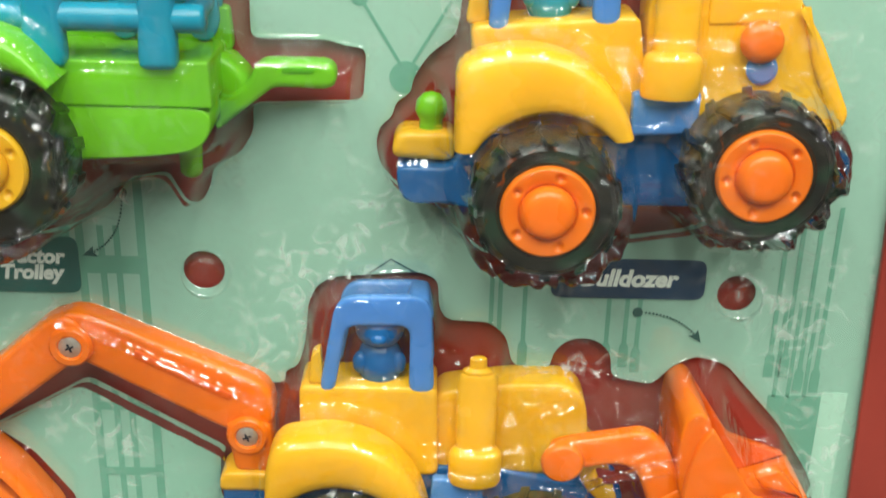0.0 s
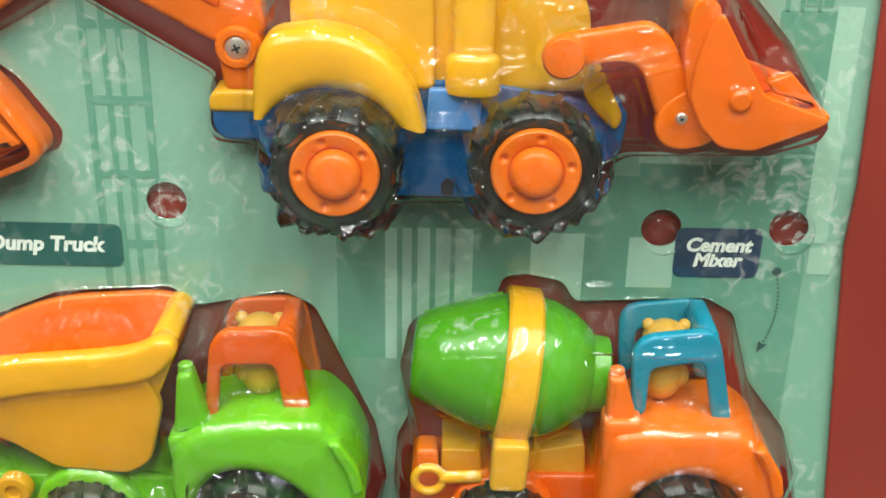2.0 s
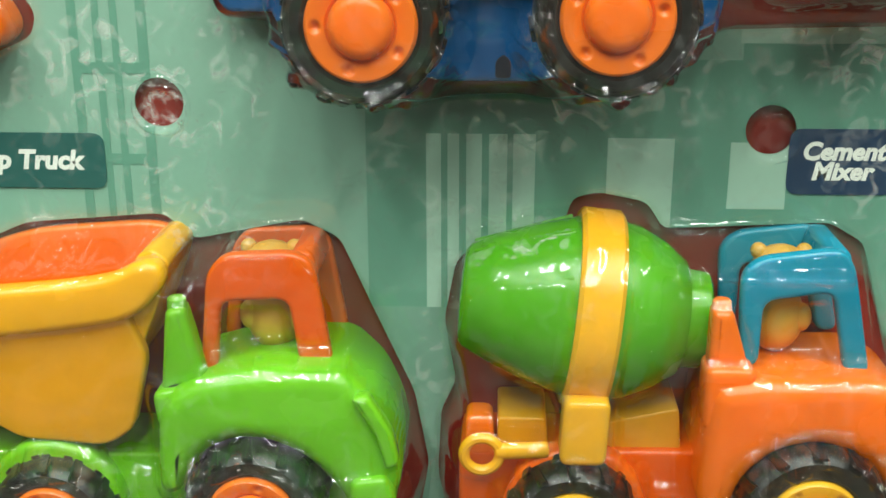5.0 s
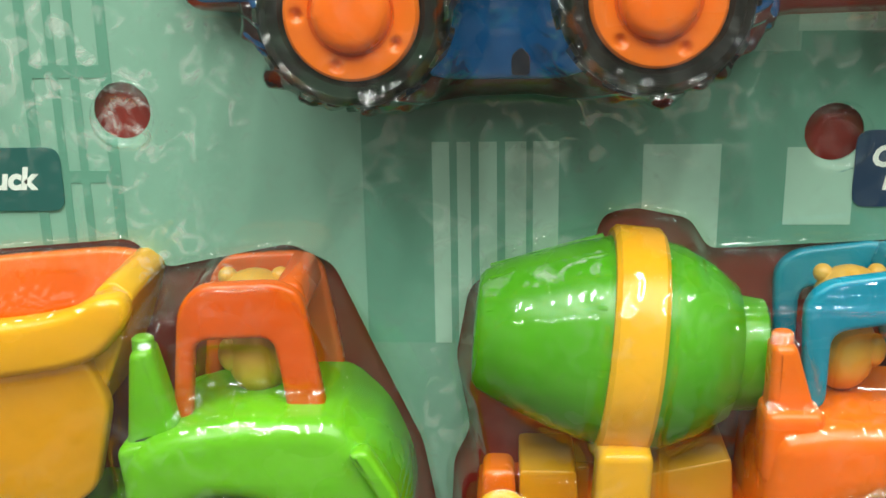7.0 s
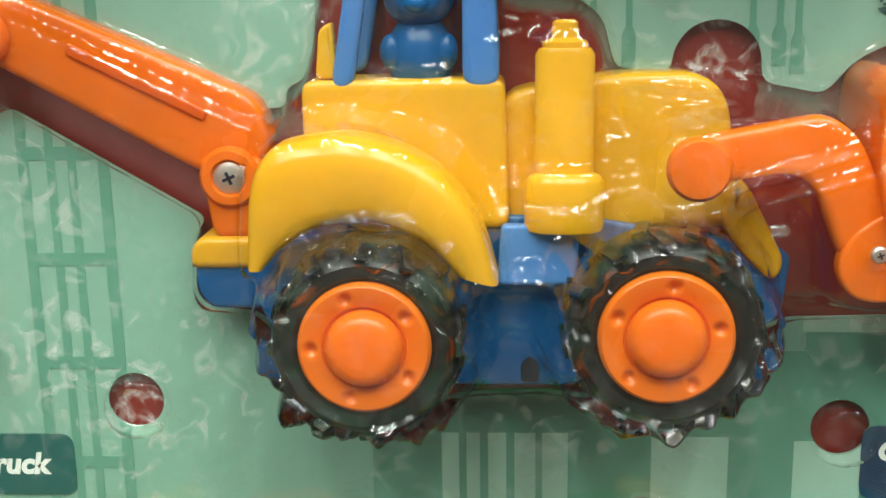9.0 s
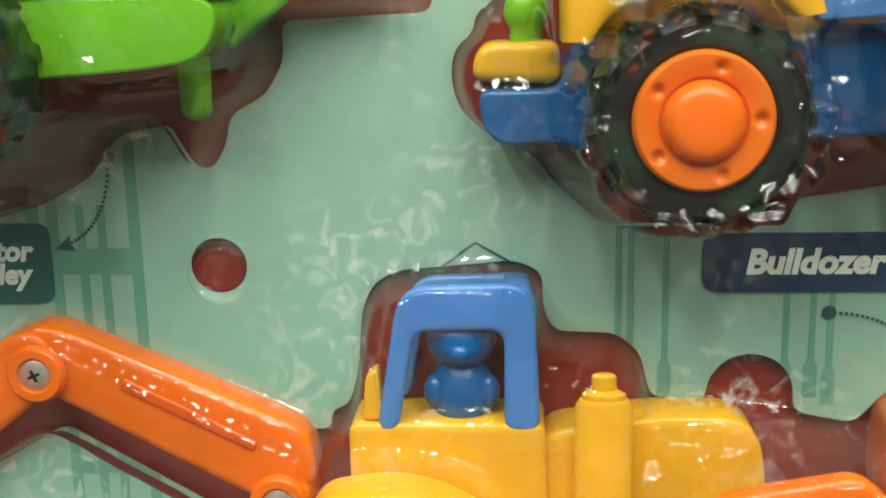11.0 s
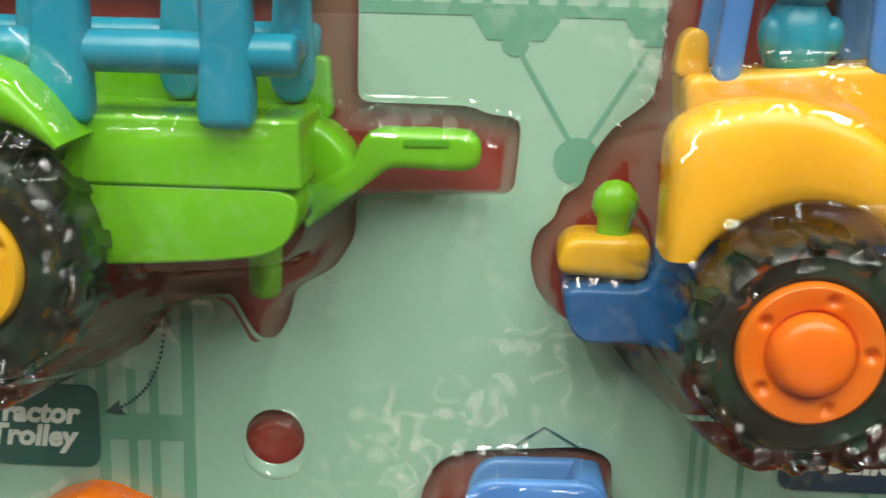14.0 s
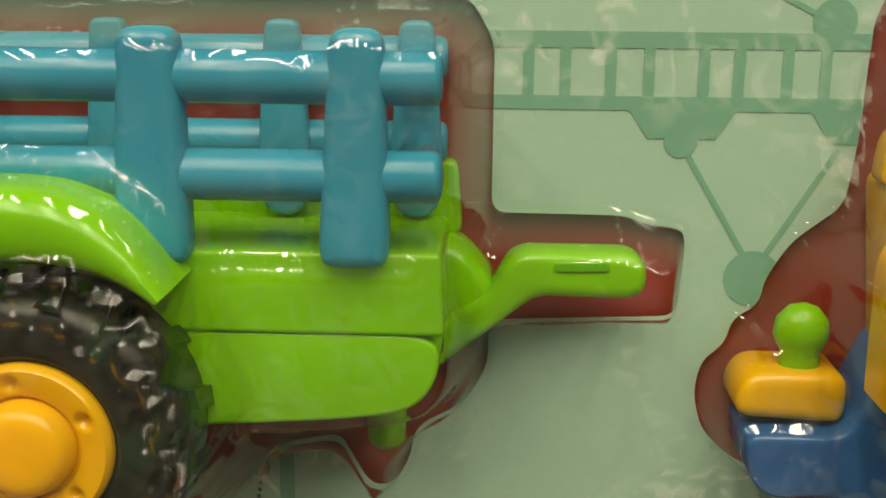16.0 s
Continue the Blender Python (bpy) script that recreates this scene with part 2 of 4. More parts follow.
def stack(parent, x, z0, z1, y, r, material, taper=1.0, base=True):
    """An upright exhaust pipe with a collar and a cap."""
    if base:
        lathe("exhaust_base", [(0, r * 1.3), (1, r * 1.36), (11, r * 1.36), (12.5, r * 1.2), (13, r)], (x, y, z0), (0, 0, 1), material, parent, 28)
    lathe("exhaust_pipe", [(0, r), (1, r), ((z1 - z0) * 0.84, r * taper), ((z1 - z0) * 0.87, r * taper * 0.86), ((z1 - z0) * 0.88, r * taper * 0.45), (z1 - z0 - 0.6, r * taper * 0.42), (z1 - z0, r * taper * 0.3)], (x, y, z0), (0, 0, 1), material, parent, 28)


def figure(x, y, z, s, material, label):
    """A little seated toy figure as one plain mesh."""
    bm = bmesh.new()
    for dx, dy, dz, r, sz in ((0, 0, 5, 6.8, 1.3), (0, -1, 17, 7.2, 0.92), (-5.4, 0, 21.8, 2.0, 1), (5.4, 0, 21.8, 2.0, 1), (-5.5, -3, 6, 2.4, 1.5), (5.5, -3, 6, 2.4, 1.5), (0, -6.6, 15.6, 2.6, 0.8)):
        m = Matrix.Translation(mm(x + dx * s, y + dy * s, z + dz * s)) @ Matrix.Diagonal((r * s / 1000, r * s / 1000, r * s * sz / 1000, 1))
        bmesh.ops.create_uvsphere(bm, u_segments=20, v_segments=12, radius=1, matrix=m)
    ob = part("toy_figure", bm, material)
    return tagged(ob, label, "toy figure", "little seated drivers")


def cab(parent, outer, hole, y0, y1, material, roof_z, label):
    """Window frames in front and behind with a roof between."""
    shape = [(outer[0][0], outer[0][1] - 2), *outer[1:-1], (outer[-1][0], outer[-1][1] - 2)] + [(hole[3][0], outer[-1][1] - 2), hole[2], hole[1], (hole[0][0], outer[0][1] - 2)]
    plate("cab_front_frame", shape, y0, y0 + 6, material, parent, 1.6, 4, (), label)
    plate("cab_back_frame", [(x, z if z < max(q[1] for q in outer) - 14 else z - 3) for x, z in shape], y1 - 6, y1, material, parent, 1.6, 4)
    top = max(q[1] for q in outer)
    right = outer[-2][0]
    plate("cab_link", [(right - 9, top - 8), (right - 7, top - 1), (right - 1, top - 1.5), (right + 1, top - 9)], y0 + 4, y1 - 4, material, parent, 1.2, 2)


def arch(name, outer, inner, y0, y1, material, parent, label="", n=36):
    """A mudguard: a thick rounded shell between two arcs."""
    def along(pts, s):
        k = s * (len(pts) - 1)
        i = min(int(k), len(pts) - 2)
        f = k - i
        p = [Vector(pts[max(0, min(len(pts) - 1, i + o))]) for o in (-1, 0, 1, 2)]
        return 0.5 * (2 * p[1] + (p[2] - p[0]) * f + (2 * p[0] - 5 * p[1] + 4 * p[2] - p[3]) * f * f + (3 * p[1] - p[0] - 3 * p[2] + p[3]) * f ** 3)
    dy = y1 - y0
    sect = [(0, dy), (1, dy), (1, dy * 0.42), (0.985, dy * 0.26), (0.93, dy * 0.13), (0.82, dy * 0.04), (0.64, 0), (0.4, 0), (0.2, dy * 0.015), (0.07, dy * 0.05), (0, dy * 0.12)]
    bm = bmesh.new()
    rows = []
    for k in range(n + 1):
        o, i_ = along(outer, k / n), along(inner, k / n)
        rows.append([bm.verts.new(mm(i_.x + (o.x - i_.x) * f, y0 + y, i_.y + (o.y - i_.y) * f)) for f, y in sect])
    for a, c in zip(rows, rows[1:]):
        for q in range(len(sect)):
            w = (q + 1) % len(sect)
            bm.faces.new((a[q], a[w], c[w], c[q]))
    bm.faces.new(rows[0])
    bm.faces.new(list(reversed(rows[-1])))
    return part(name, bm, material, parent, label, 50)


def settle(toy, centre, depths, usual, shift=(0, 0)):
    """Sets the parts of a toy to their depth over the card, given as a share of the depth they were shaped at."""
    cx, cy, cz = centre
    for o in toy.children_recursive:
        if o.type != "MESH" or o.parent.name.startswith("wheel"):
            continue
        share = depths.get(o.name.split(".")[0], usual)
        d = -min(v.co.y for v in o.data.vertices) * 1000
        k = (cy - share * d) / (cy - d)
        for v in o.data.vertices:
            x, y, z = v.co.x * 1000, v.co.y * 1000, (v.co.z - 1.3) * 1000
            v.co = mm(cx + (x - cx) * k + shift[0], y * share if y < 0 else y * 0.7, cz + (z - cz) * k + shift[1])


# ---- the room that closes the place ----
def slab(name, x0, x1, y0, y1, z0, z1, material, label, category):
    bm = bmesh.new()
    bmesh.ops.create_cube(bm, size=1, matrix=Matrix.Translation(((x0 + x1) / 2, (y0 + y1) / 2, (z0 + z1) / 2)) @ Matrix.Diagonal((x1 - x0, y1 - y0, z1 - z0, 1)))
    return tagged(part(name, bm, material), label, category, "", "structure")


slab("floor", -2.5, 2.5, -3.5, 0.2, -0.1, 0, FLOOR, "worn brown vinyl shop floor", "floor")
slab("ceiling", -2.5, 2.5, -3.5, 0.2, 2.9, 3.0, WALL, "plain off-white shop ceiling", "ceiling")
slab("wall_back", -2.5, 2.5, 0.0065, 0.2, 0, 2.9, WALL, "plain beige display wall behind the package", "wall")
slab("wall_front", -2.5, 2.5, -3.6, -3.5, 0, 2.9, WALL, "plain beige shop wall", "wall")
slab("wall_left", -2.6, -2.5, -3.5, 0.2, 0, 2.9, WALL, "plain beige shop wall", "wall")
slab("wall_right", 2.5, 2.6, -3.5, 0.2, 0, 2.9, WALL, "plain beige shop wall", "wall")

for lx, ly, power in LAMPS:
    fit_ = thing("tube_lamp", "white ceiling tube lamp, switched on", "ceiling lamp", "ceiling lamps")
    fit_.location = (lx, ly, 2.9)
    for nm, mat_, w, l, z0, z1 in (("housing", HOUSING, 0.13, 1.7, -0.04, 0.0), ("diffuser", GLOW, 0.10, 1.64, -0.055, -0.04)):
        bm = bmesh.new()
        bmesh.ops.create_cube(bm, size=1, matrix=Matrix.Translation((0, 0, (z0 + z1) / 2)) @ Matrix.Diagonal((w, l, z1 - z0, 1)))
        bmesh.ops.bevel(bm, geom=bm.edges, offset=0.004, segments=2, affect="EDGES")
        part(nm, bm, mat_, fit_)
    la = bpy.data.lights.new("lamp", "AREA")
    la.shape, la.size, la.size_y, la.energy, la.color = "RECTANGLE", 0.1, 1.64, power, (0.98, 1.0, 0.93)
    lo = new("lamp", la)
    lo.location = (lx, ly, 2.84)

# ---- outlines of the cut-outs in the card ----
PEEP = (64.7, 33)
CUT_DIGGER = [(-175, 10), (-143, 35), (-121, 53), (-112, 55), (-48, 24), (-42, 24), (-42, 29), (-37, 31), (-34.5, 40), (-33, 56), (-30, 63), (-24, 66.5), (6, 69), (12.5, 66), (13, 55), (16, 50.5), (31, 50), (37, 45), (40, 33), PEEP, (76, 29),
              (91, 26), (98, 34), (106, 38), (117, 35), (139, 11), (152, -9), (156, -17), (152, -24), (132, -30), (84, -31), (72, -36), (50, -50), (33, -52), (23, -50.5), (6, -51), (-6, -53), (-22, -51), (-42, -39), (-52, -29), (-65, -28), (-68, -24), (-67, -8), (-64, -4), (-113, 25), (-132, 14), (-150, 4), (-136, -7), (-122, -27), (-124, -34), (-142, -42), (-175, -46)]
PEEP_HOLE = [(53.5, 31.7), (54.3, 38), (58.5, 43), (64.7, 44.7), (71, 43), (75.2, 38)]
CUT_DOZER = [(-9.4, 114.6), (-8.2, 121.4), (-3.9, 124.6), (-2.8, 130), (2, 132.6), (2.8, 138), (7.4, 145.4), (16.6, 152.6), (18, 164), (19, 187), (24, 198), (60, 199), (66, 188), (110, 186), (122.6, 167), (131, 149), (141, 132), (139, 120), (130, 106), (116, 95), (96, 87), (70, 83), (46, 78), (27, 78), (15, 89), (8.5, 98), (-1, 100.6), (-7.4, 107)]
CUT_TROLLEY = [(-175, 190), (-54, 190), (-49.5, 182), (-49.5, 150), (-24, 149.8), (-20, 148), (-13.6, 147.5), (-12.5, 145), (-13.6, 130), (-49.7, 128.5), (-49.7, 119), (-54.5, 111), (-63.8, 106), (-65, 99), (-68.5, 93), (-73, 93), (-77, 100), (-79, 104), (-92, 101.5), (-100, 91), (-113, 84), (-128, 80), (-175, 84)]
CUT_DUMP = [(-175, -112), (-156, -103), (-132, -93), (-88, -89.5), (-78.6, -98), (-43.8, -91), (-32, -97), (-22, -120), (-8.6, -150), (-4, -176), (-8, -200), (-175, -206)]
CUT_MIXER = [(-1, -180), (0.2, -156), (5, -146), (1.2, -124), (5, -104), (12.5, -97.4), (38.5, -91.5), (41, -83), (49, -81), (64, -84), (69.4, -92.6), (120.5, -90), (131.5, -96.5), (141, -127), (158, -149), (166, -172), (160, -200), (4, -204)]
FORMS = [rounded(q, 3) for q in ([c for c in CUT_DIGGER if c != PEEP], CUT_DOZER, CUT_TROLLEY, CUT_DUMP, CUT_MIXER)]
at_peep = CUT_DIGGER.index(PEEP)
CUTS = [rounded(CUT_DIGGER[:at_peep] + PEEP_HOLE + CUT_DIGGER[at_peep + 1:], 3)] + FORMS[1:]
HOLES = [(-69, 68, 7.2), (117.5, 63, 6.8), (-86.5, -54, 7.6), (100, -61, 7.6), (148, -60, 7.4)]

# ---- the package ----
backing = tagged(link("backing_board", plate_mesh([[(-215, -225), (250, -225), (250, 235), (-215, 235)]], 3.0, 6.3), BACK_RED), "deep red board behind the cut-out card", "backing board")
card = tagged(link("printed_card", plate_mesh([[(-212, -222), (190, -222), (175, 0), (170, 232), (-212, 232)]] + CUTS + [circle(*h) for h in HOLES], 0, 0.6), CARD), "mint-green printed card with vehicle-shaped cut-outs", "card")

# ---- red border folded over the edge of the card ----
border = plate("red_border", [(162, 232), (165, 90), (167.5, 22), (170, -42), (169, -66), (181, -197), (183, -222), (248, -222), (248, 232)], -3.2, -0.4, BORDER_RED, None, 0.8, 2)
tagged(border, "glossy red card border beside the mint card", "border")

# ---- printing on the card ----
def cutter():
    me = bpy.data.meshes.new("cutter")
    bm = bmesh.new()
    for o in CUTS + [circle(*h) for h in HOLES]:
        q = plate_mesh([o], -5, 5)
        bm.from_mesh(q)
        bpy.data.meshes.remove(q)
    bmesh.ops.recalc_face_normals(bm, faces=bm.faces)
    bm.to_mesh(me)
    bm.free()
    return new("cutter", me)


CUTTER = cutter()


def printed(name, polys, level, material, parent=None, label=""):
    """A thin layer of print, cut away where the card is cut; level counts the layers from the card outwards."""
    bm = bmesh.new()
    for o in polys:
        q = plate_mesh([o], -0.1 * level - 0.08, -0.1 * level + 0.06)
        bm.from_mesh(q)
        bpy.data.meshes.remove(q)
    me = bpy.data.meshes.new(name)
    bm.to_mesh(me)
    bm.free()
    ob = new(name, me)
    md = ob.modifiers.new("cut", "BOOLEAN")
    md.operation, md.object, md.solver, md.use_self = "DIFFERENCE", CUTTER, "EXACT", True
    bpy.context.view_layer.update()
    done = bpy.data.meshes.new_from_object(ob.evaluated_get(bpy.context.evaluated_depsgraph_get()))
    bpy.data.objects.remove(ob)
    return link(name, done, material, parent or card, label)


def printed_each(name, polys, level, material, label=""):
    for o in polys:
        printed(name, [o], level, material, None, label)


def box(x0, z0, x1, z1):
    return [(x0, z0), (x1, z0), (x1, z1), (x0, z1)]


def strip(a, b, w):
    a, b = Vector(a), Vector(b)
    n = Vector((-(b - a).y, (b - a).x)).normalized() * w / 2
    return [tuple(a + n), tuple(a - n), tuple(b - n), tuple(b + n)]


# lattice mast on one side
mast = [box(-112.5, -92, -109.7, 86), box(-91.5, -92, -88.5, 104), box(-105, -92, -102.8, 84), box(-99.5, -92, -97.3, 84)]
mast += [box(-112, z - 1.7, -89, z + 1.7) for z in (71, 42, 13, -15, -43.5, -72)]
mast += [box(-125, 66, -90, 69.5), box(-118, 69, -114.5, 100)]
printed("lattice_mast", mast, 1, PRINT_MID)

# tower blocks under and beside the digger
printed_each("tower_block", [box(-23, -120, 29.4, -42), box(29.4, -222, 90, -40), box(90, -222, 156, -32)], 1, PRINT_MID)
printed_each("tower_block", [box(-23, -222, 29.4, -120)], 1, PRINT_DUSK)
printed_each("tower_window", [box(-4.4, -120, 0.2, -63), box(2.2, -120, 5.8, -63), box(8, -120, 12.8, -63), box(15, -120, 20.6, -63), box(22.4, -120, 29.2, -63), box(51.2, -110, 71.4, -64), box(88.4, -86, 106, -65), box(89, -35, 131, -29)], 2, PRINT_PALE)
printed_each("tower_window", [box(157, -79, 166.5, -68)], 2, PRINT_PALE)
printed_each("tower_block", [box(134, -30, 153.5, 22.5)], 1, PRINT_MID)
printed_each("tower_window", [box(153.5, -66, 163, 24)], 2, PRINT_PALE)
poles = []
for x, z0, z1 in ((31.5, 36, 92), (34.5, 34, 92), (43.2, 33, 92), (73, 33, 60), (79.5, 33, 66), (84, 31, 60), (132.6, 30, 96), (138, 30, 96), (144, 24, 96), (150, 24, 96)):
    poles.append([(x - 0.8, z1), (x - 0.8, z0 + 10), (x - 1.7, z0 + 8), (x - 1.7, z0), (x + 1.7, z0), (x + 1.7, z0 + 8), (x + 0.8, z0 + 10), (x + 0.8, z1)])
for x in (136, 141, 147):
    poles.append(box(x - 0.7, 22, x + 0.7, 60))
printed_each("antenna_pole", poles, 1, PRINT_MID)

# girder with hanging hooks
girder = [box(-56, 181.2, 26, 184.2), box(-56, 169.8, 26, 172.4)] + [box(x, 172, x + 2, 182) for x in (-51.5, -44.2, -37.4, -29, -22, -12, -5.6, 3.2, 10)]
girder += [[(-24.4, 170), (-20.8, 164.6), (-8.2, 164.6), (-4.6, 170)], [(9, 170), (13, 164), (22, 164), (26, 170)]]
girder += [circle(-14.6, 164, 3, 24), strip((-14, 163), (-0.6, 141), 1), strip((14.6, 163), (1.5, 141), 1), circle(0.4, 138, 5.4, 32), circle(12, 186.5, 4, 24), strip((9, 187.5), (-7, 195.5), 1)]
printed("girder", girder, 1, PRINT_MID)
printed("hanging_cord", [strip((-13, 67), (-4, 73.5), 0.6), strip((-4, 73.5), (9, 66), 0.6)], 1, INK)


def dotted(a, mid, b, count):
    a, mid, b = Vector(a), Vector(mid), Vector(b)
    dots = [circle(*a, 1.8, 20)]
    for k in range(1, count):
        s = k / count
        q = a * (1 - s) ** 2 + mid * 2 * s * (1 - s) + b * s * s
        dots.append(circle(q.x, q.y, 0.42, 10))
    d = (b - mid).normalized()
    n = Vector((-d.y, d.x))
    dots.append([tuple(b + d * 2.2), tuple(b - d * 2.6 + n * 2), tuple(b - d * 1.7), tuple(b - d * 2.6 - n * 2)])
    printed("dotted_arrow", dots, 4, INK, None, "dark green dotted arrow")


dotted((-95.2, 96.2), (-96, 78), (-108.5, 73.5), 22)
dotted((83.3, 55.2), (98, 55), (105.5, 45.5), 20)
dotted((145.8, -78), (151, -96), (143.5, -111.5), 20)


def name_label(x0, z0, x1, z1, lines, size, material, slant=0.18):
    lab = link("name_label", plate_mesh([rounded(box(x0, z0, x1, z1), 3.8)], -0.55, -0.2), material, card, "rounded dark label with white lettering")
    for k, words in enumerate(lines):
        cu = bpy.data.curves.new("words", "FONT")
        cu.body, cu.size, cu.align_x, cu.align_y, cu.shear, cu.offset = words, size, "CENTER", "CENTER", slant, size * 0.045
        cu.resolution_u = 3
        ob = bpy.data.objects.new("words", cu)
        me = bpy.data.meshes.new_from_object(ob)
        bpy.data.objects.remove(ob)
        zc = (z0 + z1) / 2 + ((len(lines) - 1) / 2 - k) * size * 0.82
        for v in me.vertices:
            v.co = mm((x0 + x1) / 2 + v.co.x, -0.64, zc + v.co.y)
        link("lettering", me, LETTER, lab)


name_label(52, 60.5, 106, 75.5, ["Bulldozer"], 8.6, LABEL_NAVY)
name_label(105.8, -81, 138.6, -60.5, ["Cement", "Mixer"], 7.6, LABEL_NAVY)
name_label(-164, -81.5, -104.8, -63.8, ["Dump Truck"], 8.4, LABEL_GREEN)
name_label(-146, 58.5, -112, 79.5, ["Tractor", "Trolley"], 7.4, LABEL_GREEN)

bpy.data.objects.remove(CUTTER)

# ---- yellow digger with back arm and front loader ----
digger = thing("digger_toy", "yellow and blue toy digger with orange arm and loader", "toy digger", "toy vehicles in the package")
plate("chassis", [(-46, -5), (-46, -18), (-40, -30), (2, -38.5), (28, -38.5), (60, -30), (77, -22), (79, -6), (30, 3), (10, 3)], -28, 4, DEEP_BLUE, digger, 1.5, 3, label="blue chassis")
plate("bumper_base", [(-63.6, -11), (-63.6, -19), (-60.5, -23.5), (-40, -23.5), (-40, -11)], -16, 4, DEEP_BLUE, digger, 1.5, 2.5)
plate("axle_slot", [(16.5, -37), (20.8, -37), (20.8, -32.5), (18.7, -30.5), (16.5, -32.5)], -29.6, -28, SLOT_SHADE, digger, 0.1, 1)
plate("bumper", [(-64.4, -13), (-64.4, -8), (-62, -5.2), (-40, -5.2), (-40, -13)], -17.5, 4, YELLOW, digger, 2, 2)
plate("body", [(-33, 35), (13, 35), (14, 1), (-20, 0), (-33, 7)], -31, 4, YELLOW, digger, 2.2, 3, label="yellow cab body")
plate("hood", [(12, 31), (40, 35), (58, 35), (64, 29), (67, -1), (12, -1)], -25, 4, YELLOW, digger, 3, 6, label="yellow engine hood")
plate("grille", [(64, 14), (68, 10), (76.5, -7), (74, -12), (66, -4), (62, 2)], -33, 4, YELLOW, digger, 2, 3)
plate("side_step", [(12, 2), (30, 2), (29, -12), (11, -12)], -34, -28, BLUE, digger, 1, 1.5)
arch("fender", [(-44, -5), (-43, 12), (-38.5, 21), (-30, 23.5), (-20, 24), (-9, 21), (0, 15), (7.5, 4.5), (11.5, -9)], [(-40.5, -5), (-37, -1), (-31, 3), (-25, 5.2), (-19, 5.8), (-12, 4.6), (-5, 1.5), (0, -3), (3, -6.5)], -48, -27, YELLOW, digger, "rounded yellow mudguard")
stack(digger, 26.3, 1, 48, -30, 6.6, YELLOW)
lathe("exhaust_top", [(0, 5.0), (2.6, 5.0), (3.6, 2.9), (6.8, 2.8), (7.2, 2.2)], (26.3, -30, 40.5), (0, 0, 1), YELLOW, digger, 28)
plate("cab_side_rail", [(-30, 35), (-29, 46), (-26, 48), (-25, 35)], -28, -18, YELLOW, digger, 1, 1.5)
cab(digger, [(-26.3, 35), (-21, 64), (-17, 68), (7, 68.5), (10.6, 64.5), (12, 35)], [(-21.2, 35), (-17.2, 57.6), (3.7, 57.9), (3.5, 35)], -31, 4, BLUE, 58, "blue cab window frame")
wheel(digger, -18.4, -24.2, -46.5, 22.8, 15, ORANGE, "round orange hub")
wheel(digger, 48, -22, -46.5, 22.8, 15, ORANGE, "round orange hub")
# back arm
plate("boom", [(-120, 50), (-116, 55), (-109, 55.5), (-46, 27.5), (-44, 12), (-60, 9), (-66, 12), (-107, 34.5), (-118, 40)], -12, 4, ORANGE, digger, 2.4, 6, label="orange boom")
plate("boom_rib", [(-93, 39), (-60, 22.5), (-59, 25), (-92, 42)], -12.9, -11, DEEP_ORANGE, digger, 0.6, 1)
plate("forearm", [(-108, 48), (-113, 55), (-121, 53), (-166, 15), (-166, -6), (-150, 8), (-114, 36)], -14, 4, ORANGE, digger, 2.4, 5, label="orange forearm")
plate("boom_foot", [(-62, 14), (-46, 14), (-45, -6), (-59, -6)], -14, 4, ORANGE, digger, 2, 3)
for sx_, sz_ in ((-113.3, 43.5), (-54, 9.2)):
    lathe("boom_joint", [(0, 7.6), (1.6, 7.4), (2.6, 6.6), (2.7, 4.6), (1.6, 4.2)], (sx_, -13.2, sz_), (0, -1, 0), ORANGE, digger, 32)
    screw(sx_, sz_, -15.6, 3.9, digger)
scoop = plate("back_scoop", [(-168, 20), (-152, 9), (-136.5, -8), (-124, -27), (-126, -33), (-142, -40), (-168, -44)], -20, 4, ORANGE, digger, 3, 5, ([(-170, 8), (-153, 0), (-130, -26), (-142, -30), (-170, -32)],), "orange back scoop")
# deeper orange paints the shade inside the scoop
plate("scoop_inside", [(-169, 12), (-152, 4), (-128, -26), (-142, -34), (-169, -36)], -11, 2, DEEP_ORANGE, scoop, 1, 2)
# front loader
plate("loader_arm", [(50, 21), (60, 23.5), (82, 27.5), (89, 22), (98, 2), (98.5, -5), (92, -8.5), (86, -4), (80, 12), (74, 15), (52, 11)], -42, -33, ORANGE, digger, 2.2, 4, label="orange loader arm")
plate("loader_lug", [(84.5, -6), (88, -13), (96, -14.5), (106, -11), (106, 8), (100, 9), (88, 2)], -43, -36, ORANGE, digger, 1.2, 5)
lathe("loader_pivot", [(0, 7), (2.5, 7), (3.6, 6.2), (4, 4)], (54.5, -42, 16.3), (0, -1, 0), ORANGE, digger, 32)
screw(93.6, -3.2, -44, 1.9, digger)
bucket = plate("loader_bucket", [(95.5, 4), (96.5, 14), (99, 25), (103.2, 31.5), (119.4, 5), (141.5, -2.5), (140, -5), (118, -14), (107, -13), (100, -6)], -44, -40, ORANGE, digger, 1, 2.5, label="orange loader bucket")
plate("bucket_back", [(95, 4), (93, 18), (94, 33), (99, 36.5), (104, 31.5), (101, 20), (101.5, 6), (107, -6), (118, -8), (142, -1), (142.5, -4.5), (118, -14), (104, -11)], -41, 4, ORANGE, bucket, 1, 3)
# far inner end in deeper orange, its shade put into the colour
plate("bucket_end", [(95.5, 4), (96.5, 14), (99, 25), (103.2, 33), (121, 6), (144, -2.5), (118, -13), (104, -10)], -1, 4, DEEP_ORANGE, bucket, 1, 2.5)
plate("bucket_tooth", [(123, 6), (131, 9), (141, -2), (126, 2)], -32, -26, ORANGE, bucket, 0.8, 1)
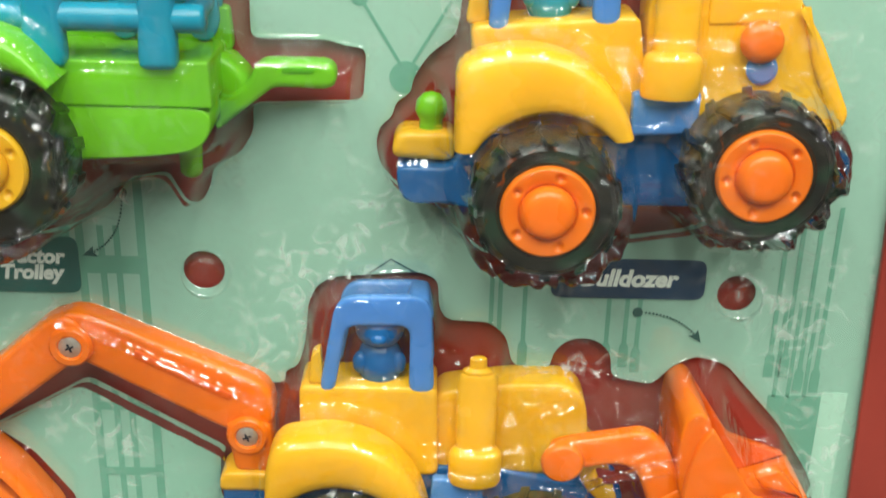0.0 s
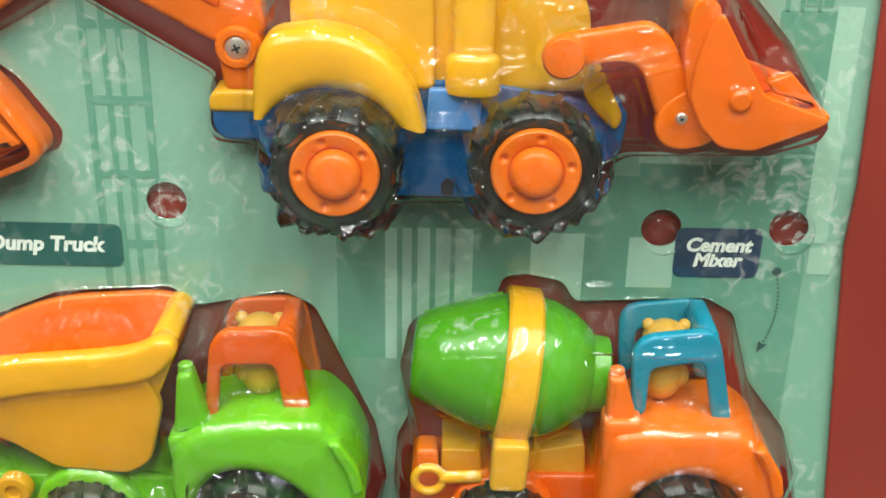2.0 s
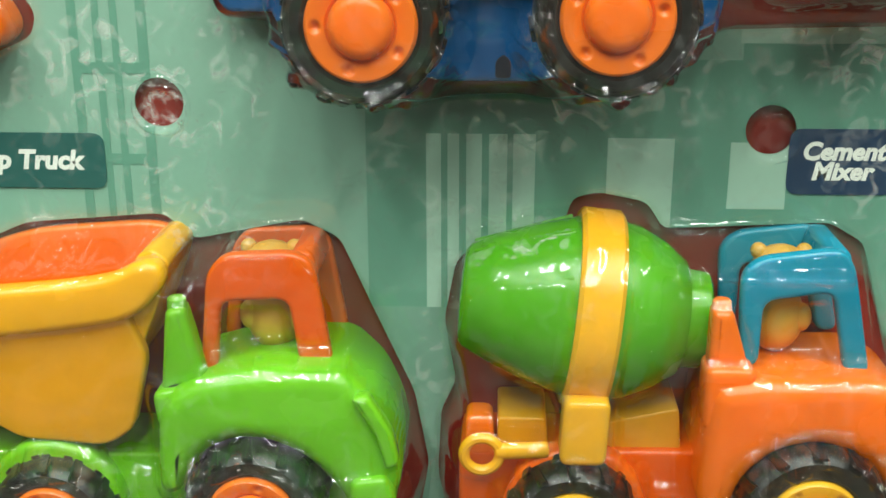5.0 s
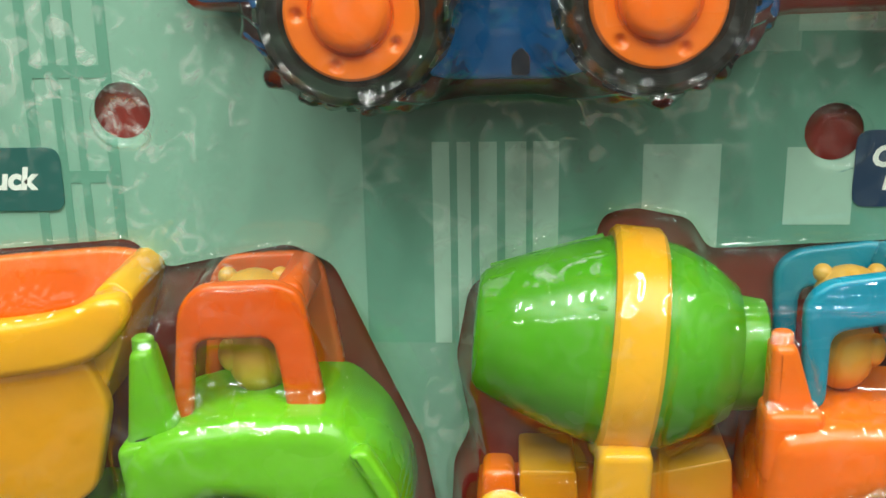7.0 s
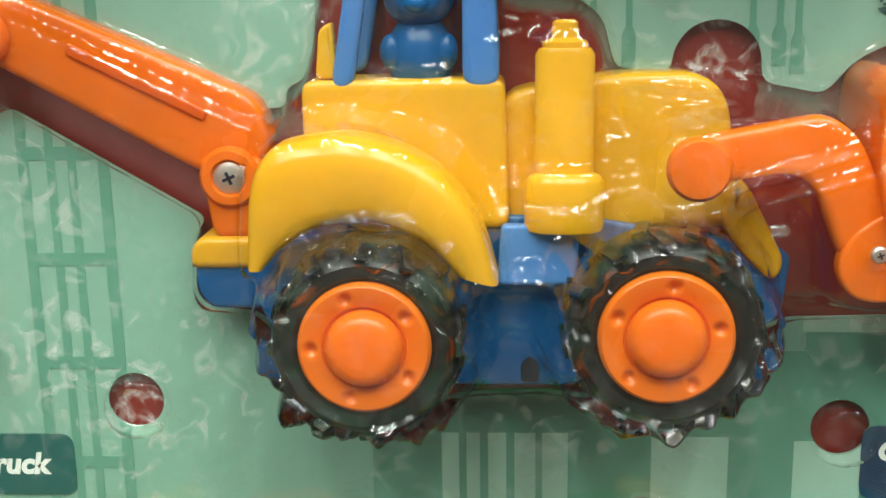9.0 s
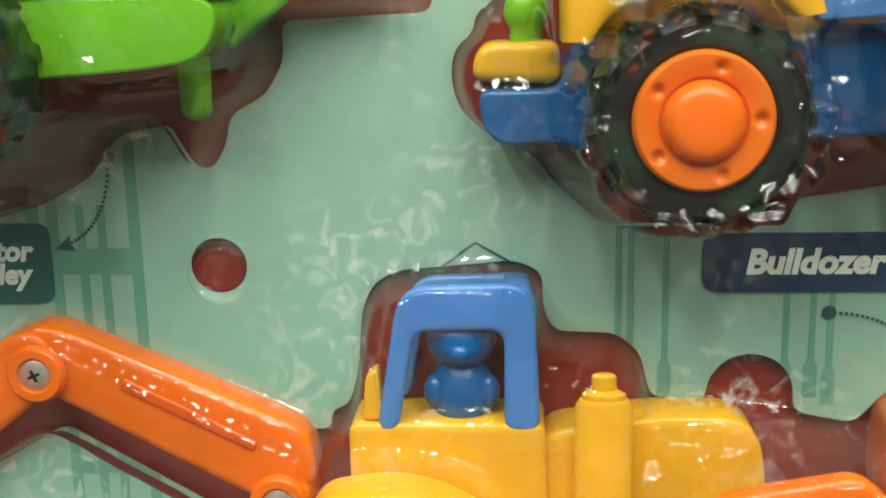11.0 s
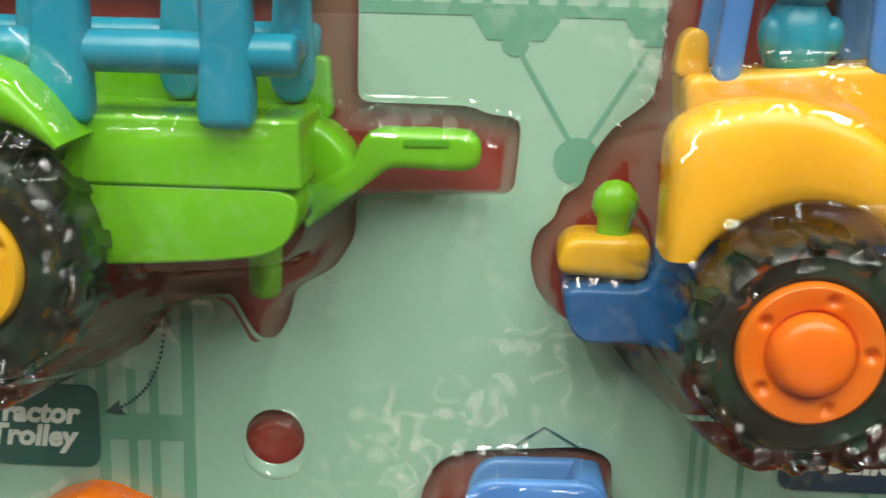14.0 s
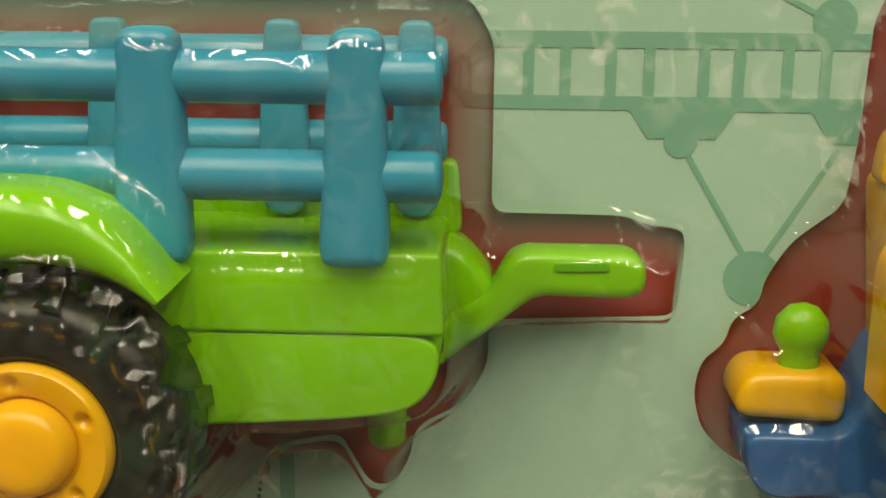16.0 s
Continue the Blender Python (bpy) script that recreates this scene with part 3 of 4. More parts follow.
lathe("bucket_boss", [(0, 3.8), (1.8, 3.6), (2.6, 2.6)], (111.7, -43.5, 3.4), (0, -1, 0), ORANGE, bucket, 24)
settle(digger, (14, 340, 100), {"fender": 0.74, "loader_arm": 0.74, "loader_lug": 0.74, "loader_pivot": 0.74, "loader_bucket": 0.83, "bucket_back": 0.83, "bucket_end": 0.83, "bucket_tooth": 0.83, "bucket_boss": 0.83, "side_step": 0.64, "boom": 0.82, "forearm": 0.82, "boom_joint": 0.82, "boom_rib": 0.82, "boom_foot": 0.82, "screw": 0.8, "screw_slot": 0.8, "bumper": 0.75, "bumper_base": 0.75, "back_scoop": 0.8, "scoop_inside": 0.8, "exhaust_base": 0.66, "exhaust_pipe": 0.6, "exhaust_top": 0.6}, 0.55)
figure(-7.5, -6, 31, 1.2, DEEP_BLUE, "dark blue plastic toy figure seated in the digger cab")

# ---- yellow bulldozer ----
dozer = thing("bulldozer_toy", "yellow and blue toy bulldozer with orange hubs", "toy bulldozer", "toy vehicles in the package")
plate("body", [(17, 160.5), (66, 164.5), (69.5, 142), (69, 128), (20, 128)], -33, 4, YELLOW, dozer, 2.2, 3, label="yellow cab body")
plate("hood", [(69, 178), (108, 176), (112, 172), (128.5, 140), (129, 128), (69, 128)], -30, 4, YELLOW, dozer, 3, 5, label="yellow engine hood")
plate("hood_panel", [(86, 170), (106, 170), (107, 163), (86, 162)], -31, -28, YELLOW, dozer, 0.8, 1.5)
plate("grille", [(112, 170), (120, 158), (131, 136), (128, 130), (118, 150)], -33, 4, YELLOW, dozer, 2, 3)
plate("chassis", [(-4.5, 115), (13, 115), (20, 131), (110, 131), (126, 126), (120, 108), (88, 104), (64, 104), (30, 100), (10, 103.5), (0, 103), (-3.5, 107)], -27, 4, DEEP_BLUE, dozer, 1.5, 3, label="blue chassis")
for sx_ in (70.5, 83):
    plate("axle_slot", [(sx_ - 2, 104.5), (sx_ + 2, 104.5), (sx_ + 2, 109), (sx_, 111), (sx_ - 2, 109)], -27.6, -26, SLOT_SHADE, dozer, 0.1, 1)
plate("side_step", [(66, 142), (86, 143), (86, 130), (66, 129)], -34, -27, BLUE, dozer, 1, 1.5)
plate("bumper", [(-5.8, 115), (-5.8, 120), (-3, 123.5), (14, 123.5), (14, 114)], -17, 4, YELLOW, dozer, 2.4, 3)
arch("fender", [(13, 127), (13, 140), (14, 151.5), (24, 156.5), (37, 157), (48, 153.5), (57, 146.5), (62.5, 139), (65, 132)], [(19, 127), (22, 131), (27, 134.5), (33, 137.5), (40.5, 139), (47, 138), (52, 136), (56, 133.5), (59, 131)], -49, -30, YELLOW, dozer, "rounded yellow mudguard")
stack(dozer, 75.5, 142, 190, -34, 6.4, YELLOW)
plate("seat_back", [(16, 159), (17, 167), (19.5, 169.5), (22.5, 168), (23, 159)], -22, -8, YELLOW, dozer, 1.5, 2)
lathe("headlight", [(0, 6.2), (3, 6.3), (5.5, 5.2), (6.8, 3), (7.1, 0.8)], (101.5, -30, 158), (0, -1, 0), ORANGE, dozer, 32, "round orange headlight")
lathe("headlight_mount", [(0, 4.6), (3, 4.6), (4, 3.6)], (103, -29, 149.5), (0, -1, 0), BLUE, dozer, 24)
cab(dozer, [(21.8, 161), (25.5, 192), (30, 196), (54, 197), (59, 193), (60.2, 163)], [(27.6, 161), (30, 185), (52, 186), (52, 163)], -33, 4, BLUE, 186, "blue cab window frame")
wheel(dozer, 44.6, 108.4, -43.5, 23.8, 14.6, ORANGE, "round orange hub")
wheel(dozer, 109, 120.5, -42, 23.6, 14.6, ORANGE, "round orange hub")
lathe("tow_ball", [(0, 4), (8, 3.7), (9, 4.4), (11, 5.2), (14, 4.8), (16.3, 2.8), (17, 0.6)], (6.4, -8, 118), (0, 0, 1), GREEN, dozer, 28, "green tow ball")
settle(dozer, (0, 300, 200), {"fender": 0.76, "bumper": 0.75, "tow_ball": 0.8, "headlight": 0.62, "exhaust_base": 0.7, "side_step": 0.7, "chassis": 0.62}, 0.58, (2.4, 0.8))
figure(45, -7, 161, 1.15, TEAL, "teal plastic toy figure seated in the bulldozer cab")

# ---- green tractor trolley with blue rails ----
trolley = thing("tractor_trolley_toy", "green toy tractor trolley with teal side rails", "toy trolley", "toy vehicles in the package")
plate("tub_lower", [(-172, 135.4), (-58, 135.4), (-57.5, 128), (-62, 121.5), (-74, 119.8), (-100, 118), (-172, 117)], -32.2, 4, GREEN, trolley, 0.9, 7, label="green lower tub")
plate("tub_upper", [(-172, 149.5), (-57.5, 149.5), (-56.8, 135.2), (-172, 135.2)], -32.7, 4, GREEN, trolley, 0.9, 1.2, label="green upper tub")
plate("far_wall", [(-172, 160), (-56, 160), (-55, 146), (-172, 146)], -2, 4, GREEN, trolley, 1, 2)
plate("tub_notch", [(-75, 123), (-68.5, 123), (-69, 127), (-71.5, 129), (-74, 127)], -32.0, -31, DRUM_GREEN, trolley, 0.1, 1.5)
for x0, x1 in ((-111, -98.4), (-77.4, -65.8), (-147, -134)):
    plate("post", [(x0, 150), (x0 + 1, 147.5), (x1 - 1, 147.5), (x1, 150), (x1 - 1, 186), (x0 + 2.2, 186)], -37, -29, TEAL, trolley, 2.4, 3, label="teal rail post")
for z_ in (162.2, 178):
    bar("rail", (-172, -32, z_), (-57.5, -32, z_), 4.3, TEAL, trolley, "round teal rail")
    bar("far_rail", (-172, 0, z_ + 1), (-58, 0, z_ + 1), 4.0, TEAL, trolley)
    bar("end_rail", (-63, -32, z_), (-63, 0, z_), 3.8, TEAL, trolley)
for x_ in (-63.5, -88, -120, -150):
    plate("far_post", [(x_ - 5.2, 156), (x_ - 3.5, 151), (x_, 149.6), (x_ + 3.5, 151), (x_ + 5.2, 156), (x_ + 3, 186), (x_ - 3, 186)], -7, -2, TEAL, trolley, 1, 2)
arch("fender", [(-153, 150), (-146, 157), (-133, 162), (-119, 162), (-110, 158.5), (-104, 153), (-99, 146)], [(-148, 144), (-141, 148), (-131, 150), (-120, 150.5), (-112, 149.5), (-106, 147.5), (-101, 144.5)], -50, -29, GREEN, trolley, "rounded green mudguard")
wheel(trolley, -122.5, 120.5, -49, 26.5, 14, YELLOW, "round yellow hub", 14)
plate("tow_bar", [(-60, 132), (-49, 138.5), (-47, 143.5), (-44, 145.6), (-24, 145.6), (-21.2, 143.4), (-21.2, 138.6), (-24, 136.8), (-41, 137.2), (-50, 130), (-60, 122)], -14, -4, GREEN, trolley, 2.2, 2.5, label="green tow bar")
plate("tow_bar_root", [(-62, 148), (-55, 146), (-48.5, 139), (-50, 130), (-57, 124), (-62, 124)], -13, 4, GREEN, trolley, 3, 3)
plate("tow_slot", [(-38, 143.8), (-28, 144), (-28, 142.4), (-38, 142.2)], -14.4, -13.5, DRUM_GREEN, trolley, 0.1, 0.7)
lathe("stand_peg", [(0, 1.2), (0.6, 2.6), (2, 3.6), (16, 4)], (-68.5, -12, 106.5), (0, 0, 1), GREEN, trolley, 24, "green support peg")

# ---- dump truck ----
dump = thing("dump_truck_toy", "green toy dump truck with orange cab and yellow tipper", "toy dump truck", "toy vehicles in the package")
tip = plate("tipper_side", [(-172, -118), (-135, -114), (-92, -108), (-86, -124), (-92, -148), (-101, -154), (-128, -152), (-146, -140), (-172, -132)], -35, -29, AMBER, dump, 1.4, 4, label="amber tipper side")
plate("tipper_rim", [(-174, -112), (-152, -105), (-134, -102.5), (-108, -100), (-93, -97.5), (-87, -93.5), (-80, -92.5), (-77.5, -97), (-80, -103), (-88, -111), (-108, -114.5), (-135, -118), (-174, -127)], -39, -30, YELLOW, tip, 2.8, 9, label="thick yellow tipper rim")
plate("tipper_far_wall", [(-174, -116), (-156, -104.5), (-132, -95), (-88, -91.5), (-82, -97), (-92, -132), (-174, -136)], -2, 4, ORANGE, tip, 1.5, 12)
plate("tipper_end", [(-88, -93.5), (-83, -91), (-78, -95), (-84, -112), (-92, -130), (-100, -126)], -31, 4, YELLOW, tip, 1, 2)
plate("tipper_floor", [(-174, -122), (-92, -116), (-92, -130), (-120, -150), (-174, -140)], -29, 2, ORANGE, tip, 1, 2)
plate("chassis", [(-168, -160), (-84, -160), (-20, -158), (-20, -182), (-168, -184)], -28, 4, GREEN, dump, 1.5, 3, label="green chassis")
plate("rear_fender", [(-140, -172), (-136, -160), (-127, -153.5), (-116, -152.5), (-106, -156), (-100, -165), (-97, -176), (-104, -176), (-112, -163), (-124, -163), (-133, -174)], -36, -24, GREEN, dump, 2.5, 3)
lathe("hinge_knob", [(0, 6.8), (4, 6.8), (5.4, 6), (5.5, 3.2), (3.8, 2.8), (3.8, 0.5)], (-146, -32, -162), (0, -1, 0), AMBER, dump, 32, "round amber hinge knob")
plate("rear_post", [(-152, -168), (-142, -166), (-140, -190), (-154, -190)], -34, -20, GREEN, dump, 1.5, 2)
plate("body", [(-84, -166), (-82.5, -138), (-78, -131.5), (-66, -127), (-48, -124), (-27, -124), (-17, -134), (-11.5, -147), (-9.5, -158), (-14, -175), (-24, -173), (-29, -163), (-38, -153), (-49, -147.5), (-60, -147), (-70, -152), (-78, -167)], -44, 4, GREEN, dump, 6, 5, label="green bonnet and mudguard")
plate("nose_trim", [(-24, -131), (-19, -130), (-12, -142), (-10, -152), (-14, -154), (-17, -143)], -46.5, -40, GREEN, dump, 1.5, 2)
plate("front_bumper", [(-25, -158), (-14, -156), (-11, -164), (-14, -176), (-25, -173)], -47, -20, GREEN, dump, 2.5, 3)
plate("exhaust_base", [(-84, -133), (-66, -129.5), (-68, -140), (-83, -145)], -41, -26, GREEN, dump, 2.5, 3)
plate("exhaust_pipe", [(-79, -108), (-73.5, -107), (-68, -131), (-82, -135)], -38, -28, GREEN, dump, 2.4, 2, label="green tapered exhaust")
lathe("exhaust_cap", [(0, 3), (3, 2.8), (3.6, 2.2)], (-76.2, -33, -108.5), (0, 0, 1), GREEN, dump, 24)
cab(dump, [(-70.5, -130), (-66.5, -97), (-61.5, -91), (-41, -90), (-35, -93), (-29.5, -128)], [(-65.6, -128.5), (-62.8, -105.5), (-42.8, -104.5), (-39.5, -128.5)], -36, 4, DEEP_ORANGE, -105, "orange cab window frame")
wheel(dump, -55, -171.5, -46, 22.5, 13.5, ORANGE, "round orange hub")
wheel(dump, -119, -178, -42, 20.5, 12.5, ORANGE, "round orange hub")
settle(dump, (14, 355, 20), {"cab_front_frame": 0.82, "cab_back_frame": 0.82, "cab_link": 0.82}, 0.94)
figure(-51, -14, -124, 1.3, FIGURE_YELLOW, "yellow plastic toy figure seated in the dump truck cab")

# ---- cement mixer ----
mixer = thing("cement_mixer_toy", "orange toy cement mixer with green drum and teal cab", "toy cement mixer", "toy vehicles in the package")
ax = Vector((1, 0, -0.10)).normalized()
dc = Vector((46.5, -13, -113.5))
drum = lathe("drum", [(-40, 7), (-39.5, 14), (-38, 16), (-30, 20), (-18, 24.5), (-6, 28), (4, 28.4), (12, 27), (20, 23.2), (27, 18), (28, 15.5), (34, 15), (35, 13.5), (35.2, 5)], dc, ax, DRUM_GREEN, mixer, 56, "glossy green mixing drum")
for k in range(10):
    a = 2 * math.pi * k / 10
    side, up = Vector((0, 1, 0)), Vector((0.10, 0, 1)).normalized()
    d = side * math.cos(a) + up * math.sin(a)
    bar("drum_rib", dc - ax * 37 + d * 15.6, dc - ax * 8 + d * 26.6, 0.9, DRUM_GREEN, drum)
lathe("drum_band", [(-6.6, 27), (-6.6, 29.8), (-5.4, 31), (5.4, 31), (6.6, 29.8), (6.6, 27)], dc, ax, YELLOW, mixer, 64, "broad yellow band round the drum")
plate("band_foot", [(38, -132), (51.5, -132), (50.6, -153), (36.8, -153)], -43.6, -30, YELLOW, mixer, 2, 3)
plate("cradle", [(18.5, -141), (33, -141), (34, -154), (18.5, -150)], -36, 2, AMBER, mixer, 1, 1.5, label="yellow cradle block")
plate("cradle", [(50, -142), (72, -137), (73.5, -154), (48, -155)], -36, 2, AMBER, mixer, 1, 1.5, label="yellow cradle block")
bm = bmesh.new()
for k in range(28):
    for j in range(10):
        a, b = 2 * math.pi * k / 28, 2 * math.pi * j / 10
        bm.verts.new(mm(14 + (5.4 + 1.7 * math.cos(b)) * math.cos(a), -37 + 2.2 * math.sin(b), -152.5 + (5.4 + 1.7 * math.cos(b)) * math.sin(a)))
bm.verts.ensure_lookup_table()
for k in range(28):
    for j in range(10):
        i2, j2 = (k + 1) % 28, (j + 1) % 10
        bm.faces.new([bm.verts[i] for i in (k * 10 + j, i2 * 10 + j, i2 * 10 + j2, k * 10 + j2)])
part("crank_ring", bm, YELLOW, mixer, "yellow crank ring")
bar("crank_bar", (18, -37, -151.5), (34, -37, -150.5), 2.6, YELLOW, mixer)
plate("chassis", [(7, -156), (80, -155), (150, -155), (150, -186), (7, -188)], -29, 4, DEEP_ORANGE, mixer, 1.5, 3, label="orange chassis")
plate("rear_post", [(9, -142), (17, -142), (21, -190), (8, -190)], -34, -18, ORANGE, mixer, 2, 2.5)
plate("rear_fender", [(20, -172), (25, -160), (33, -154), (44, -152.5), (55, -155), (62, -163), (66, -176), (60, -176), (50, -164), (36, -163), (27, -174)], -34, -24, DEEP_ORANGE, mixer, 2.5, 3)
plate("body", [(78, -167), (79, -140), (81, -127), (93, -125), (128, -124.5), (138, -131), (146, -144), (150, -160), (148, -178), (140, -176), (136, -162), (127, -150), (113, -144.5), (101, -147), (92, -155), (87, -168)], -44, 4, ORANGE, mixer, 6, 5, label="orange bonnet and mudguard")
plate("nose_trim", [(133, -130), (138, -130), (145, -141), (147, -150), (143, -153), (140, -142)], -46.5, -40, ORANGE, mixer, 1.5, 2)
plate("exhaust_base", [(78.5, -122), (93, -122), (92, -142), (78.5, -142)], -41, -26, ORANGE, mixer, 2.5, 3)
plate("exhaust_pipe", [(79.6, -105.5), (85.5, -105.5), (92, -126), (79.5, -126)], -38, -28, ORANGE, mixer, 2.4, 2, label="orange tapered exhaust")
lathe("exhaust_cap", [(0, 2.9), (2.6, 2.7), (3.2, 2.1)], (82.6, -33, -106.3), (0, 0, 1), ORANGE, mixer, 24)
cab(mixer, [(88.5, -121), (87, -95), (92, -90), (114.5, -87), (118.8, -92), (126.2, -123.5)], [(94, -120.5), (94, -103), (113.5, -100), (119, -122.5)], -36, 4, TEAL, -101, "teal cab window frame")
wheel(mixer, 112.2, -168.5, -46, 23.5, 13.5, YELLOW, "round yellow hub")
wheel(mixer, 42, -176, -42, 21, 12.5, YELLOW, "round yellow hub")
settle(mixer, (14, 355, 20), {"cab_front_frame": 0.8, "cab_back_frame": 0.8, "cab_link": 0.8, "cradle": 0.6, "crank_ring": 0.8, "crank_bar": 0.8, "chassis": 0.85, "rear_post": 0.72}, 0.92)
figure(103, -14, -122, 1.25, FIGURE_YELLOW, "yellow plastic toy figure seated in the mixer cab")


# ---- clear blister formed over the vehicles ----
def inside(poly, X, Z):
    """Signed distance to an outline on a grid, positive inside."""
    d = np.full(X.shape, 1e9)
    odd = np.zeros(X.shape, bool)
    for (ax_, az_), (bx, bz) in zip(poly, poly[1:] + poly[:1]):
        ex, ez = bx - ax_, bz - az_
        t = np.clip(((X - ax_) * ex + (Z - az_) * ez) / (ex * ex + ez * ez + 1e-12), 0, 1)
        d = np.minimum(d, np.hypot(X - ax_ - t * ex, Z - az_ - t * ez))
        if az_ != bz:
            hit = ((az_ > Z) != (bz > Z)) & (X < ax_ + ex * (Z - az_) / ez)
            odd ^= hit
    return np.where(odd, d, -d)


def dome(sd, h, w, e=3.0):
    return h * (1 - (1 - np.clip(sd / w, 0, 1)) ** e)


def grown(H, n, slope):
    """Widens what stands up by n cells, falling off with the slope."""
    for _ in range(n):
        Q = np.pad(H, 1, mode="edge")
        for a, b, d in ((0, 1, 1), (2, 1, 1), (1, 0, 1), (1, 2, 1), (0, 0, 1.41), (0, 2, 1.41), (2, 0, 1.41), (2, 2, 1.41)):
            H = np.maximum(H, Q[a:a + H.shape[0], b:b + H.shape[1]] - slope * d)
    return H


def softened(H, n):
    for _ in range(n):
        Q = np.pad(H, 1, mode="edge")
        H = (Q[1:-1, 1:-1] * 4 + Q[:-2, 1:-1] + Q[2:, 1:-1] + Q[1:-1, :-2] + Q[1:-1, 2:]) / 8
    return H


def facets(cell, seed):
    """Random tilted flats, like crumpled film: heights in mm for slopes of about one."""
    rng = np.random.default_rng(seed)
    ix, iz = np.floor(X / cell).astype(int), np.floor(Z / cell).astype(int)
    ox, oz = ix.min() - 1, iz.min() - 1
    shape = (iz.max() - oz + 2, ix.max() - ox + 2)
    jx, jz, tx, tz = rng.random(shape), rng.random(shape), rng.normal(size=shape), rng.normal(size=shape)
    near, out = np.full(X.shape, 1e9), np.zeros(X.shape)
    for a in (-1, 0, 1):
        for b in (-1, 0, 1):
            ci, cj = ix + a - ox, iz + b - oz
            dx, dz = X - (ix + a + jx[cj, ci]) * cell, Z - (iz + b + jz[cj, ci]) * cell
            d = np.hypot(dx, dz)
            closer = d < near
            near = np.where(closer, d, near)
            out = np.where(closer, tx[cj, ci] * dx + tz[cj, ci] * dz, out)
    return out


STEP = 0.6
gx, gz = np.arange(-178, 176.1, STEP), np.arange(-212, 205.1, STEP)
X, Z = np.meshgrid(gx, gz)
# how far each toy stands out of the card
pool = bmesh.new()
for toy in (digger, dozer, trolley, dump, mixer):
    for o in toy.children_recursive:
        if o.type == "MESH":
            pool.from_mesh(o.data)
tree = BVHTree.FromBMesh(pool)
pool.free()
front = np.zeros(X.shape)
ahead = Vector((0, 1, 0))
for j, z in enumerate(gz):
    for i, x in enumerate(gx):
        hit = tree.ray_cast(mm(x, -100, z), ahead, 0.1)[0]
        if hit is not None:
            front[j, i] = max(0.0, -hit.y * 1000)
drape = grown(grown(np.where(front > 0, front + 1.4, 0), 3, 0.1), 20, 2.4)
drape = -grown(-grown(drape, 7, 0), 7, 0)
RIDGES = [([(38, 46), (43, 34), (92, 28), (98, 20), (40, 18)], 20, 3), (strip((60, 7), (97, 19), 3.5), 40, 1.8), (strip((58, 23), (98, 25), 4), 38, 2), (strip((62, 2), (97, 13), 3), 39, 1.6),
          (strip((12, 1), (36, 2), 4), 30, 2), (strip((68, 129), (90, 133), 4), 30, 2), (box(-112, 144, -60, 150), 38, 2.5), (box(-48, 131, -15, 147), 15, 3), (box(70, -101, 122, -94), 34, 3)]
WHEELS = [(-18.4, -24.2, 23, 50), (48, -22, 23, 50), (44.6, 108.4, 23.8, 47), (109, 120.5, 23.6, 45.5), (-122.5, 120.5, 26.5, 52.5), (-55, -171.5, 22.5, 50), (-119, -178, 20.5, 46), (112.2, -168.5, 23.5, 50), (42, -176, 21, 46)]
base = np.zeros(X.shape)
reach = np.full(X.shape, -1e9)
owner = np.zeros(X.shape, int)
for n, (cut, h) in enumerate(zip(FORMS, (14, 16, 18, 26, 26))):
    sd = inside(cut, X, Z)
    owner = np.where(sd > reach, n + 1, owner)
    reach = np.maximum(reach, sd)
    base = np.maximum(base, np.clip(sd * 4.5, 0, h))
H = np.maximum(base, drape)
for poly, h, w in RIDGES:
    H = np.maximum(H, dome(inside(poly, X, Z), h, w))
crease = np.zeros(X.shape)
